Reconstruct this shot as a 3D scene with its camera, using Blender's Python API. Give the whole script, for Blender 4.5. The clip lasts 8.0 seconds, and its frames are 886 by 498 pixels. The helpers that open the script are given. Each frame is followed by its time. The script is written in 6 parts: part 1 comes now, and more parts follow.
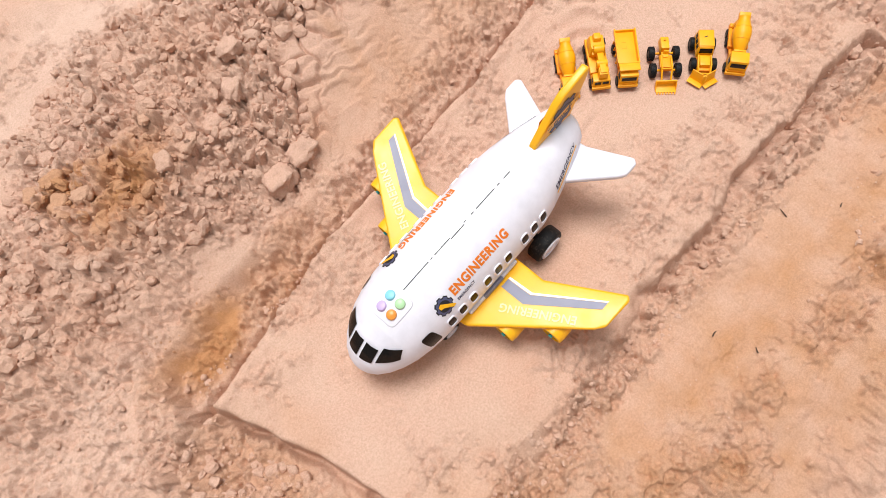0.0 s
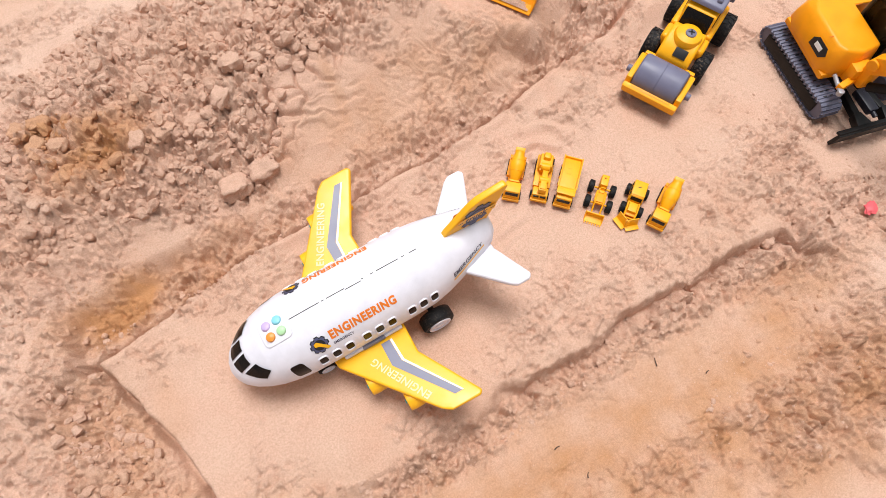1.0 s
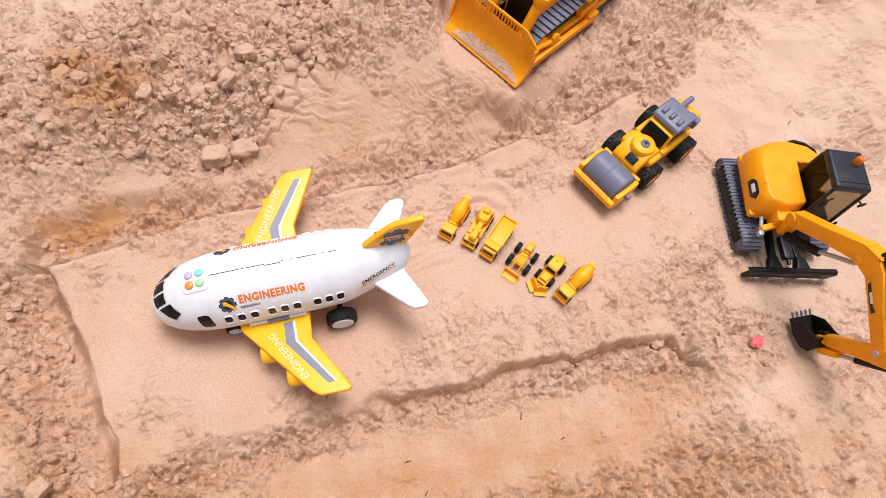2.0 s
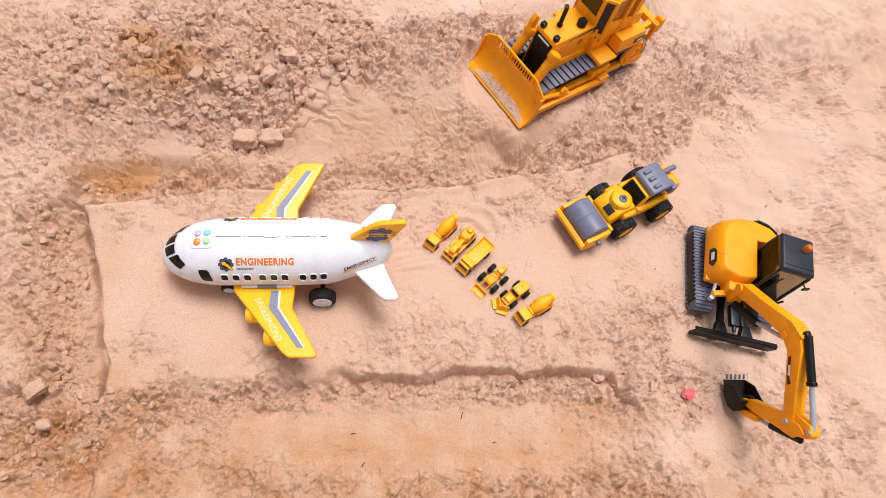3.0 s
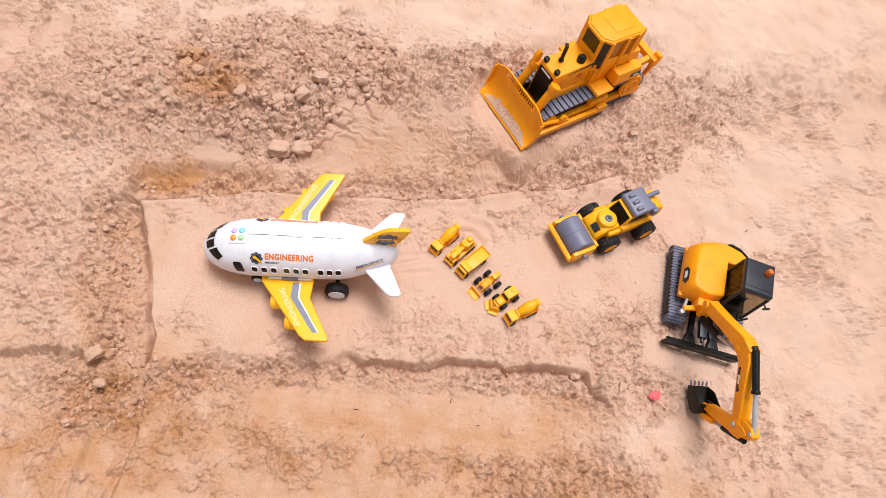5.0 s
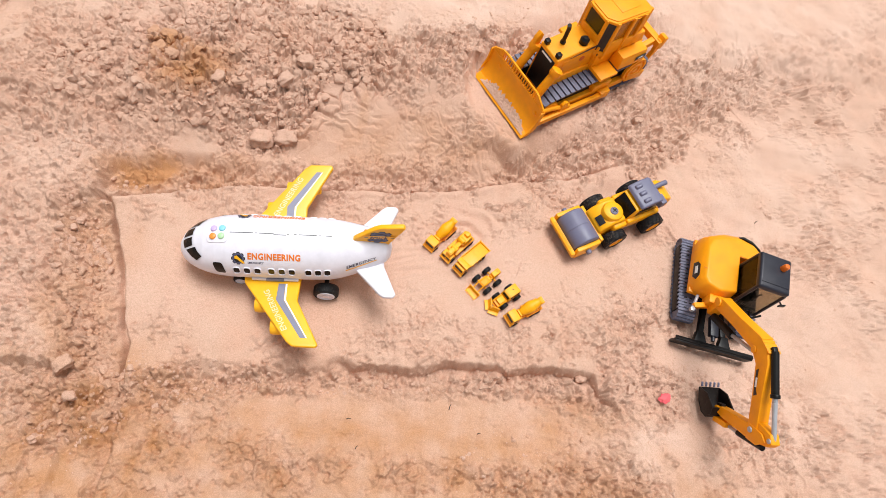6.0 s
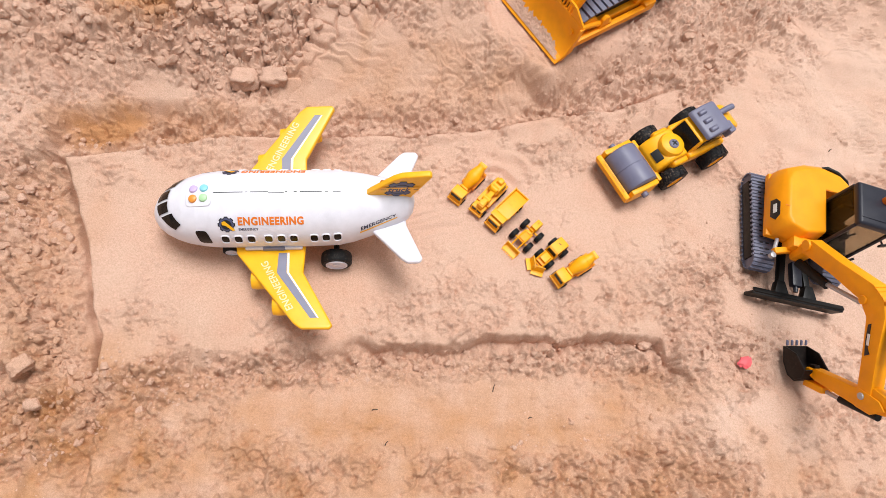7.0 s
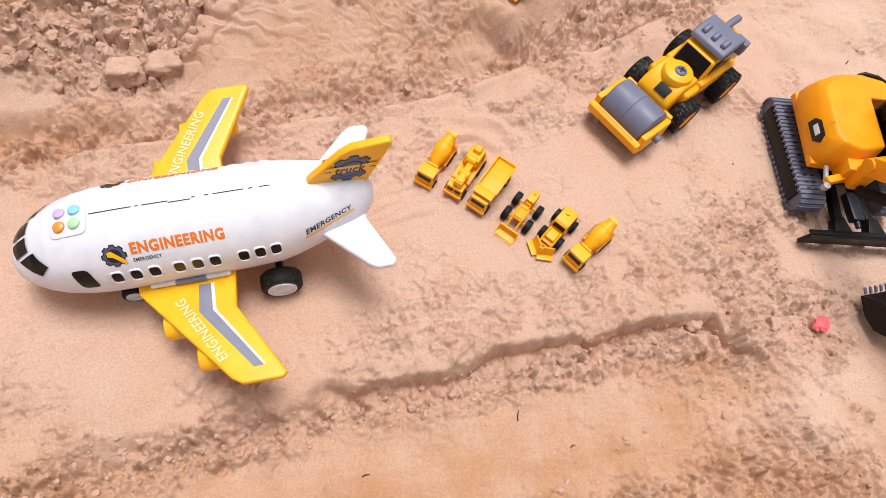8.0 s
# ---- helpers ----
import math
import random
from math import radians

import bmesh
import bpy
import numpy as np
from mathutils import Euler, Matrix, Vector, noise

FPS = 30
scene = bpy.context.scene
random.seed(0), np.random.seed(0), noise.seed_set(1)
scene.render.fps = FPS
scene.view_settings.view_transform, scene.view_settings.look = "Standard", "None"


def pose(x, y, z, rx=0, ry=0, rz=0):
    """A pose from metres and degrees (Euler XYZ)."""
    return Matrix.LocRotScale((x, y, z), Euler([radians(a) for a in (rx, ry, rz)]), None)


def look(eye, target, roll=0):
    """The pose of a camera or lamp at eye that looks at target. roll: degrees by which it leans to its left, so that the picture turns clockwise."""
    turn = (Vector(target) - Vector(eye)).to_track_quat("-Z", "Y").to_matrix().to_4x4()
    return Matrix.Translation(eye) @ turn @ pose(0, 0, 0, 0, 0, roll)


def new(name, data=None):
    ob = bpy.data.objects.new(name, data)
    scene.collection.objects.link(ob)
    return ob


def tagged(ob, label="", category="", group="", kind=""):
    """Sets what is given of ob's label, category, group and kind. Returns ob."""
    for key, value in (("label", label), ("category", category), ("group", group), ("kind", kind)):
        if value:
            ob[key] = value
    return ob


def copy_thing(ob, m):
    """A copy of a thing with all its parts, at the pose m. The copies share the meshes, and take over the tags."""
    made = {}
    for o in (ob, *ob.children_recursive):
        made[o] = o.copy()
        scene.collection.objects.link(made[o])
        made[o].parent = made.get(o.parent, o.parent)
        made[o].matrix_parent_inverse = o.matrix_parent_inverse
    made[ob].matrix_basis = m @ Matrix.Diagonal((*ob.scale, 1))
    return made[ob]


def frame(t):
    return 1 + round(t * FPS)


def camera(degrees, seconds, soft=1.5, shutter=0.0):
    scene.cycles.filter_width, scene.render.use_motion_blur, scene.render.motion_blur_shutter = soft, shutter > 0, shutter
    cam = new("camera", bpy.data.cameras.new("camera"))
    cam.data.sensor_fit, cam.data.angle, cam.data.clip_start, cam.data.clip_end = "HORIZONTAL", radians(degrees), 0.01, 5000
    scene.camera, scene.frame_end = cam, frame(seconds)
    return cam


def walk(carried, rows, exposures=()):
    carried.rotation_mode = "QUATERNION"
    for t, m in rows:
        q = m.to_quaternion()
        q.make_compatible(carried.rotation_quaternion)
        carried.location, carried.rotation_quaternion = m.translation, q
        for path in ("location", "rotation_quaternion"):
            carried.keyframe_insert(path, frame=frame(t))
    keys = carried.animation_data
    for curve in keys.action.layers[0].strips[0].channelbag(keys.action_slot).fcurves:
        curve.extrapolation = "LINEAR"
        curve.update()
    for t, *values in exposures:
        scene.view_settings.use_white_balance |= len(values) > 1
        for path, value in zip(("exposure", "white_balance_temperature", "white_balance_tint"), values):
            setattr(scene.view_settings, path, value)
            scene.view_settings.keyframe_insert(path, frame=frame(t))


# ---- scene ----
cam = camera(71.51, 8.0, soft=0.75)
PATH = [
    (0, (-0.1894, -0.1863, 0.6759), (-0.0213, 0.1091, -0.2646), -15.24),
    (0.5, (-0.1334, -0.2117, 0.7124), (0.0534, 0.1131, -0.2147), -7.09),
    (1, (-0.0918, -0.2493, 0.7522), (0.1028, 0.0918, -0.1674), 3.38),
    (1.5, (-0.037, -0.2962, 0.7969), (0.1553, 0.0733, -0.1122), 10.83),
    (3, (0.0587, -0.4202, 0.9401), (0.2011, 0.0254, 0.0563), 20.74),
    (3.5, (0.0685, -0.4481, 0.9945), (0.184, 0.0012, 0.1086), 20.77),
    (4, (0.0808, -0.4653, 1.0462), (0.1752, -0.0228, 0.1544), 19.06),
    (4.5, (0.0922, -0.4746, 1.088), (0.1777, -0.0339, 0.1944), 18.06),
    (6, (0.0794, -0.4224, 1.0203), (0.1972, 0.0004, 0.1217), 21.50),
    (6.5, (0.0623, -0.3898, 0.9468), (0.1828, 0.0083, 0.0374), 22.14),
    (7, (0.0447, -0.3568, 0.841), (0.1812, 0.0064, -0.0807), 22.88),
    (7.5, (0.0529, -0.3248, 0.732), (0.219, 0.0406, -0.1839), 21.64),
    (8, (0.055, -0.308, 0.6269), (0.255, 0.0872, -0.2697), 18.94),
]
walk(cam, [(t, look(eye, target, roll)) for t, eye, target, roll in PATH])

# ---- light: an even, bright overcast sky ----
world = bpy.data.worlds.new("overcast_sky")
scene.world = world
world.use_nodes = True
wn, wl = world.node_tree.nodes, world.node_tree.links
sky = wn.new("ShaderNodeTexSky")
sky.sky_type = "NISHITA"
sky.sun_disc = False
sky.sun_elevation, sky.sun_rotation = radians(77.5), radians(22)
sky.air_density, sky.dust_density, sky.ozone_density = 1.0, 4.0, 1.0
cloud = wn.new("ShaderNodeHueSaturation")
cloud.inputs["Saturation"].default_value = 0.04
wl.new(sky.outputs["Color"], cloud.inputs["Color"])
wl.new(cloud.outputs["Color"], wn["Background"].inputs["Color"])
wn["Background"].inputs["Strength"].default_value = 0.115

sun = new("sun", bpy.data.lights.new("sun", "SUN"))
sun.data.energy, sun.data.angle, sun.data.color = 2.85, radians(26), (1.0, 0.985, 0.975)
sun.matrix_world = look((0.08, 0.20, 0.975), (0, 0, 0))
scene.view_settings.exposure = -0.05

# ---- materials ----
def nodes_of(mat):
    mat.use_nodes = True
    return mat.node_tree.nodes, mat.node_tree.links, mat.node_tree.nodes["Principled BSDF"]


def mixed(n, l, fac, a, b):
    """A colour mix of a and b (colours or sockets) by the socket or number fac."""
    m = n.new("ShaderNodeMix")
    m.data_type = "RGBA"
    for sock, v in ((m.inputs[0], fac), (m.inputs[6], a), (m.inputs[7], b)):
        if isinstance(v, bpy.types.NodeSocket):
            l.new(v, sock)
        elif isinstance(v, tuple):
            sock.default_value = (*v[:3], 1)
        else:
            sock.default_value = v
    return m.outputs[2]


def noise_of(n, l, scale, detail=3.0, rough=0.55, lo=0.35, hi=0.65, coord="Object"):
    """A noise texture at that many waves a metre, stretched from lo..hi to 0..1."""
    tc = n.new("ShaderNodeTexCoord")
    t = n.new("ShaderNodeTexNoise")
    t.inputs["Scale"].default_value, t.inputs["Detail"].default_value, t.inputs["Roughness"].default_value = scale, detail, rough
    l.new(tc.outputs[coord], t.inputs["Vector"])
    r = n.new("ShaderNodeMapRange")
    r.inputs[1].default_value, r.inputs[2].default_value = lo, hi
    l.new(t.outputs["Fac"], r.inputs[0])
    return r.outputs[0]


def bumped(n, l, bsdf, height, strength, distance, under=None):
    b = n.new("ShaderNodeBump")
    b.inputs["Strength"].default_value, b.inputs["Distance"].default_value = strength, distance
    l.new(height, b.inputs["Height"])
    if under:
        l.new(under, b.inputs["Normal"])
    l.new(b.outputs[0], bsdf.inputs["Normal"])
    return b.outputs[0]


def plastic(name, color, rough=0.35, dust=0.12, sand=(0.47, 0.34, 0.25), metal=0.0, grain=0.0004, shine=0.5):
    """Moulded plastic with faint mottling, fine relief, uneven gloss and a little sand dust."""
    mat = bpy.data.materials.new(name)
    n, l, b = nodes_of(mat)
    mott = noise_of(n, l, 45, 4)
    base = mixed(n, l, mott, tuple(c * 0.93 for c in color), tuple(min(1, c * 1.04) for c in color))
    specks = noise_of(n, l, 260, 6, 0.7, 0.52, 0.72)
    big = noise_of(n, l, 22, 3, 0.5, 0.42, 0.7)
    m = n.new("ShaderNodeMath")
    m.operation = "MULTIPLY"
    l.new(specks, m.inputs[0])
    l.new(big, m.inputs[1])
    m2 = n.new("ShaderNodeMath")
    m2.operation = "MULTIPLY"
    l.new(m.outputs[0], m2.inputs[0])
    m2.inputs[1].default_value = dust
    l.new(mixed(n, l, m2.outputs[0], base, sand), b.inputs["Base Color"])
    rr = n.new("ShaderNodeMapRange")
    rr.inputs[3].default_value, rr.inputs[4].default_value = rough * 0.85, min(1, rough * 1.25)
    l.new(mott, rr.inputs[0])
    l.new(rr.outputs[0], b.inputs["Roughness"])
    b.inputs["Metallic"].default_value = metal
    b.inputs["Specular IOR Level"].default_value = shine
    bumped(n, l, b, noise_of(n, l, 900, 2), 0.12, grain)
    return mat


def sand_material(name, pale, warm, brown, grey):
    mat = bpy.data.materials.new(name)
    n, l, b = nodes_of(mat)
    broad = noise_of(n, l, 3.2, 5, 0.6, 0.36, 0.66)
    mid = noise_of(n, l, 17, 6, 0.65, 0.36, 0.66)
    grain = noise_of(n, l, 1300, 3, 0.7, 0.3, 0.7)
    col = mixed(n, l, broad, pale, warm)
    col = mixed(n, l, mid, col, mixed(n, l, 0.8, col, grey))
    attr = n.new("ShaderNodeAttribute")
    attr.attribute_name = "damp"
    col = mixed(n, l, attr.outputs["Fac"], col, brown)
    dry = n.new("ShaderNodeAttribute")
    dry.attribute_name = "dry"
    col = mixed(n, l, dry.outputs["Fac"], col, (0.74, 0.535, 0.435))
    dark = n.new("ShaderNodeMix")
    dark.data_type, dark.blend_type = "RGBA", "MULTIPLY"
    dark.inputs[0].default_value = 1.0
    l.new(col, dark.inputs[6])
    l.new(mixed(n, l, grain, (0.80, 0.77, 0.73), (1.13, 1.13, 1.14)), dark.inputs[7])
    coarse = n.new("ShaderNodeMix")
    coarse.data_type, coarse.blend_type = "RGBA", "MULTIPLY"
    coarse.inputs[0].default_value = 1.0
    l.new(dark.outputs[2], coarse.inputs[6])
    l.new(mixed(n, l, noise_of(n, l, 430, 4, 0.7, 0.34, 0.60), (0.88, 0.84, 0.80), (1.05, 1.05, 1.06)), coarse.inputs[7])
    l.new(coarse.outputs[2], b.inputs["Base Color"])
    b.inputs["Roughness"].default_value = 0.95
    b.inputs["Specular IOR Level"].default_value = 0.15
    # crumbly relief where the sand is rough, fine grain everywhere
    tc = n.new("ShaderNodeTexCoord")
    warp = n.new("ShaderNodeTexNoise")
    warp.inputs["Scale"].default_value, warp.inputs["Detail"].default_value = 120, 2
    l.new(tc.outputs["Object"], warp.inputs["Vector"])
    lean = n.new("ShaderNodeVectorMath")
    lean.operation = "SCALE"
    lean.inputs["Scale"].default_value = 0.0022
    l.new(warp.outputs["Color"], lean.inputs[0])
    bent = n.new("ShaderNodeVectorMath")
    bent.operation = "ADD"
    l.new(tc.outputs["Object"], bent.inputs[0])
    l.new(lean.outputs[0], bent.inputs[1])
    cells = []
    for scale, share in ((260, 1.0), (520, 0.7)):
        vor = n.new("ShaderNodeTexVoronoi")
        vor.inputs["Scale"].default_value = scale
        l.new(bent.outputs[0], vor.inputs["Vector"])
        k = n.new("ShaderNodeMath")
        k.operation = "MULTIPLY"
        k.inputs[1].default_value = -share
        l.new(vor.outputs["Distance"], k.inputs[0])
        cells.append(k.outputs[0])
    both = n.new("ShaderNodeMath")
    l.new(cells[0], both.inputs[0])
    l.new(cells[1], both.inputs[1])
    rough = n.new("ShaderNodeAttribute")
    rough.attribute_name = "rough"
    patches = noise_of(n, l, 26, 5, 0.65, 0.36, 0.56)
    mask = n.new("ShaderNodeMath")
    mask.operation = "MULTIPLY"
    l.new(patches, mask.inputs[0])
    l.new(rough.outputs["Fac"], mask.inputs[1])
    crumbly = n.new("ShaderNodeMath")
    crumbly.operation = "MULTIPLY"
    l.new(both.outputs[0], crumbly.inputs[0])
    l.new(mask.outputs[0], crumbly.inputs[1])
    first = bumped(n, l, b, crumbly.outputs[0], 0.7, 0.0003)
    lumpy = n.new("ShaderNodeMath")
    lumpy.operation = "MULTIPLY"
    l.new(noise_of(n, l, 210, 5, 0.7, 0.25, 0.75), lumpy.inputs[0])
    share = n.new("ShaderNodeMapRange")
    share.inputs[3].default_value, share.inputs[4].default_value = 0.12, 1.0
    l.new(rough.outputs["Fac"], share.inputs[0])
    l.new(share.outputs[0], lumpy.inputs[1])
    pits = n.new("ShaderNodeMath")
    pits.operation = "MULTIPLY"
    l.new(noise_of(n, l, 230, 4, 0.65, 0.36, 0.46), pits.inputs[0])
    l.new(share.outputs[0], pits.inputs[1])
    pitted = bumped(n, l, b, pits.outputs[0], 0.6, 0.0005, first)
    second = bumped(n, l, b, lumpy.outputs[0], 0.6, 0.0007, pitted)
    bumped(n, l, b, noise_of(n, l, 800, 3, 0.7, 0.3, 0.7), 0.8, 0.0006, second)
    return mat


SAND = sand_material("sand", (0.680, 0.445, 0.345), (0.660, 0.415, 0.305), (0.54, 0.275, 0.130), (0.680, 0.470, 0.365))
WHITE = plastic("white_plastic", (0.79, 0.775, 0.85), 0.38, 0.03)
YELLOW = plastic("airplane_yellow", (0.95, 0.475, 0.008), 0.33, 0.03)
AMBER = plastic("machine_yellow", (0.95, 0.350, 0.002), 0.45, 0.06, shine=0.32)
CANARY = plastic("mini_yellow", (0.95, 0.42, 0.003), 0.42, 0.03, shine=0.36)
LEMON = plastic("bright_yellow", (0.95, 0.43, 0.004), 0.40, 0.04, shine=0.36)
BLACK = plastic("black_plastic", (0.006, 0.006, 0.0065), 0.42, 0.05, shine=0.25)
SANDY_RUBBER = plastic("sandy_rubber", (0.010, 0.010, 0.012), 0.65, 1.0, shine=0.2)
RUBBER = plastic("black_rubber", (0.009, 0.009, 0.010), 0.6, 0.2, shine=0.25)
GREY = plastic("blue_grey_plastic", (0.155, 0.155, 0.235), 0.45, 0.10)
TRACK = plastic("track_grey", (0.145, 0.15, 0.215), 0.5, 0.12)
CHARCOAL = plastic("charcoal_plastic", (0.018, 0.019, 0.030), 0.35, 0.04, shine=0.4)
SILVER = plastic("silver_rod", (0.42, 0.43, 0.46), 0.32, 0.08, metal=0.3)
SMOKE = plastic("smoked_pane", (0.006, 0.005, 0.005), 0.2, 0.03, shine=0.2)
# machine yellow darkened to stand for the shaded inside of the cab
SHADED_AMBER = plastic("shaded_amber", (0.42, 0.15, 0.004), 0.25, 0.05, shine=0.3)
OLIVE = plastic("olive_pane", (0.06, 0.045, 0.006), 0.2, 0.03, shine=0.3)
ORANGE_INK = plastic("orange_ink", (0.80, 0.19, 0.012), 0.4, 0.02)
GEAR_INK = plastic("dark_slate_ink", (0.080, 0.085, 0.165), 0.4, 0.03)
NAVY_INK = plastic("navy_ink", (0.035, 0.035, 0.075), 0.4, 0.02)
SLATE_INK = plastic("slate_ink", (0.22, 0.22, 0.30), 0.4, 0.03)
# black print, and black that stands for shade in openings and slots
BLACK_INK_AND_SHADE = plastic("black_ink_and_shade", (0.012, 0.012, 0.014), 0.45, 0.03)
WHITE_INK = plastic("white_ink", (0.80, 0.80, 0.78), 0.4, 0.02)
PALE_INK = plastic("faded_white_ink", (0.84, 0.70, 0.38), 0.4, 0.02)
RED_INK = plastic("red_ink", (0.62, 0.10, 0.02), 0.45, 0.02)
TEAL = plastic("teal_plastic", (0.05, 0.42, 0.40), 0.35, 0.03)
LILAC = plastic("lilac_button", (0.55, 0.42, 0.70), 0.35, 0.02)
SKYBLUE = plastic("sky_blue_button", (0.25, 0.63, 0.75), 0.35, 0.02)
TANGERINE = plastic("tangerine_button", (0.82, 0.30, 0.04), 0.35, 0.02)
MINT = plastic("mint_button", (0.45, 0.72, 0.40), 0.35, 0.02)
BEACON = plastic("beacon_orange", (0.80, 0.17, 0.015), 0.3, 0.02)
PINK = plastic("pink_scrap", (0.80, 0.12, 0.14), 0.6, 0.5)
BROWN_PLASTIC = plastic("brown_black_plastic", (0.010, 0.006, 0.005), 0.4, 0.10, shine=0.25)
TWIG = plastic("dry_twig", (0.06, 0.035, 0.02), 0.8, 0.2)


def clear_plastic(name, tint):
    """Thin see-through plastic."""
    mat = bpy.data.materials.new(name)
    n, l, b = nodes_of(mat)
    b.inputs["Base Color"].default_value = (*tint, 1)
    b.inputs["Transmission Weight"].default_value = 1.0
    b.inputs["Roughness"].default_value = 0.06
    b.inputs["IOR"].default_value = 1.15
    return mat


CLEAR = clear_plastic("clear_pane", (0.55, 0.50, 0.40))

# ---- mesh tools ----
def moved(bm, at=(0, 0, 0), rot=(0, 0, 0)):
    bm.transform(pose(*at, *rot))
    return bm


def joined(*some):
    """One bmesh out of several."""
    out = some[0]
    for bm in some[1:]:
        me = bpy.data.meshes.new("joined")
        bm.to_mesh(me)
        out.from_mesh(me)
        bpy.data.meshes.remove(me)
        bm.free()
    return out


def softened(bm, width, seg=2, angle=30):
    if width > 0:
        edges = [e for e in bm.edges if len(e.link_faces) == 2 and e.calc_face_angle(0) > radians(angle)]
        bmesh.ops.bevel(bm, geom=edges, offset=width, segments=seg, profile=0.6, affect="EDGES", clamp_overlap=True)
    return bm


def box(sx, sy, sz, at=(0, 0, 0), rot=(0, 0, 0), bevel=0.001, seg=2, top=(1, 1), shift=(0, 0)):
    """A box about at; its top face is scaled by top and moved by shift."""
    bm = bmesh.new()
    bmesh.ops.create_cube(bm, size=1)
    for v in bm.verts:
        up = v.co.z > 0
        v.co = Vector((v.co.x * sx * (top[0] if up else 1) + (shift[0] if up else 0), v.co.y * sy * (top[1] if up else 1) + (shift[1] if up else 0), v.co.z * sz))
    return moved(softened(bm, bevel, seg), at, rot)


AXIS_TURN = {"z": (0, 0, 0), "x": (0, 90, 0), "y": (90, 0, 0)}


def cyl(r, h, at=(0, 0, 0), axis="z", r2=None, seg=28, bevel=0.0, rot=None):
    bm = bmesh.new()
    bmesh.ops.create_cone(bm, cap_ends=True, segments=seg, radius1=r, radius2=r if r2 is None else r2, depth=h)
    return moved(softened(bm, bevel, 2, 50), at, rot or AXIS_TURN[axis])


def prism(outline, thick, plane="xy", at=(0, 0, 0), rot=(0, 0, 0), bevel=0.001, seg=2):
    """An outline in the named plane, extruded to both sides of it."""
    def place(u, v, w):
        return {"xy": (u, v, w), "xz": (u, w, v), "yz": (w, u, v)}[plane]
    bm = bmesh.new()
    a = [bm.verts.new(place(u, v, -thick / 2)) for u, v in outline]
    b = [bm.verts.new(place(u, v, thick / 2)) for u, v in outline]
    bm.faces.new(a)
    bm.faces.new(b)
    for i in range(len(a)):
        j = (i + 1) % len(a)
        bm.faces.new((a[i], a[j], b[j], b[i]))
    bmesh.ops.recalc_face_normals(bm, faces=bm.faces[:])
    return moved(softened(bm, bevel, seg), at, rot)


def tube(points, r, seg=10, r2=None):
    """A round bar along a line of points."""
    pts = [Vector(p) for p in points]
    bm, rings = bmesh.new(), []
    for i, p in enumerate(pts):
        way = (pts[min(i + 1, len(pts) - 1)] - pts[max(i - 1, 0)]).normalized()
        side = way.cross(Vector((0, 0, 1)) if abs(way.z) < 0.9 else Vector((1, 0, 0))).normalized()
        up = side.cross(way)
        rad = r if r2 is None else r + (r2 - r) * i / (len(pts) - 1)
        rings.append([bm.verts.new(p + rad * (side * math.cos(a) + up * math.sin(a))) for a in np.linspace(0, math.tau, seg, endpoint=False)])
    for a, b in zip(rings, rings[1:]):
        for i in range(seg):
            bm.faces.new((a[i], a[(i + 1) % seg], b[(i + 1) % seg], b[i]))
    bm.faces.new(rings[0])
    bm.faces.new(rings[-1])
    bmesh.ops.recalc_face_normals(bm, faces=bm.faces[:])
    return bm


def revolved(profile, axis="z", seg=36, at=(0, 0, 0), rot=None):
    """A profile of (radius, height) turned round an axis."""
    bm, rings = bmesh.new(), []
    for r, z in profile:
        if r < 1e-6:
            rings.append([bm.verts.new((0, 0, z))])
        else:
            rings.append([bm.verts.new((r * math.cos(a), r * math.sin(a), z)) for a in np.linspace(0, math.tau, seg, endpoint=False)])
    for a, b in zip(rings, rings[1:]):
        for i in range(seg):
            j = (i + 1) % seg
            if len(a) == 1 and len(b) > 1:
                bm.faces.new((a[0], b[i], b[j]))
            elif len(b) == 1 and len(a) > 1:
                bm.faces.new((a[i], b[0], a[j]))
            elif len(a) > 1:
                bm.faces.new((a[i], a[j], b[j], b[i]))
    bmesh.ops.recalc_face_normals(bm, faces=bm.faces[:])
    return moved(bm, at, rot or AXIS_TURN[axis])


def mesh_object(name, bm, mat, sharp=38):
    me = bpy.data.meshes.new(name)
    bm.to_mesh(me)
    bm.free()
    for p in me.polygons:
        p.use_smooth = True
    me.set_sharp_from_angle(angle=radians(sharp))
    me.materials.append(mat)
    return new(name, me)


def part(name, bm, mat, parent, label="", sharp=38):
    ob = mesh_object(name, bm, mat, sharp)
    ob.parent = parent
    return tagged(ob, label)


def thing(name, m, label, category, group=""):
    """An Empty at the thing's base that carries its parts."""
    ob = new(name)
    ob.empty_display_size = 0.03
    ob.matrix_basis = m
    return tagged(ob, label, category, group)


def letters(text, height, bold=0.0):
    """Flat letters in the xy plane, centred, with capitals of that height; also the width."""
    cu = bpy.data.curves.new("letters", "FONT")
    cu.body, cu.size, cu.align_x, cu.resolution_u = text, 1.0, "LEFT", 3
    cu.offset, cu.space_character = bold, 1.0 + 2.5 * bold
    ob = bpy.data.objects.new("letters", cu)
    me = bpy.data.meshes.new_from_object(ob)
    bm = bmesh.new()
    bm.from_mesh(me)
    bpy.data.meshes.remove(me)
    bpy.data.objects.remove(ob)
    bpy.data.curves.remove(cu)
    xs = [v.co.x for v in bm.verts]
    lo, hi = min(xs), max(xs)
    k = height / 0.69
    for v in bm.verts:
        v.co = Vector(((v.co.x - (lo + hi) / 2) * k, (v.co.y - 0.345) * k, 0))
    return bm, (hi - lo) * k


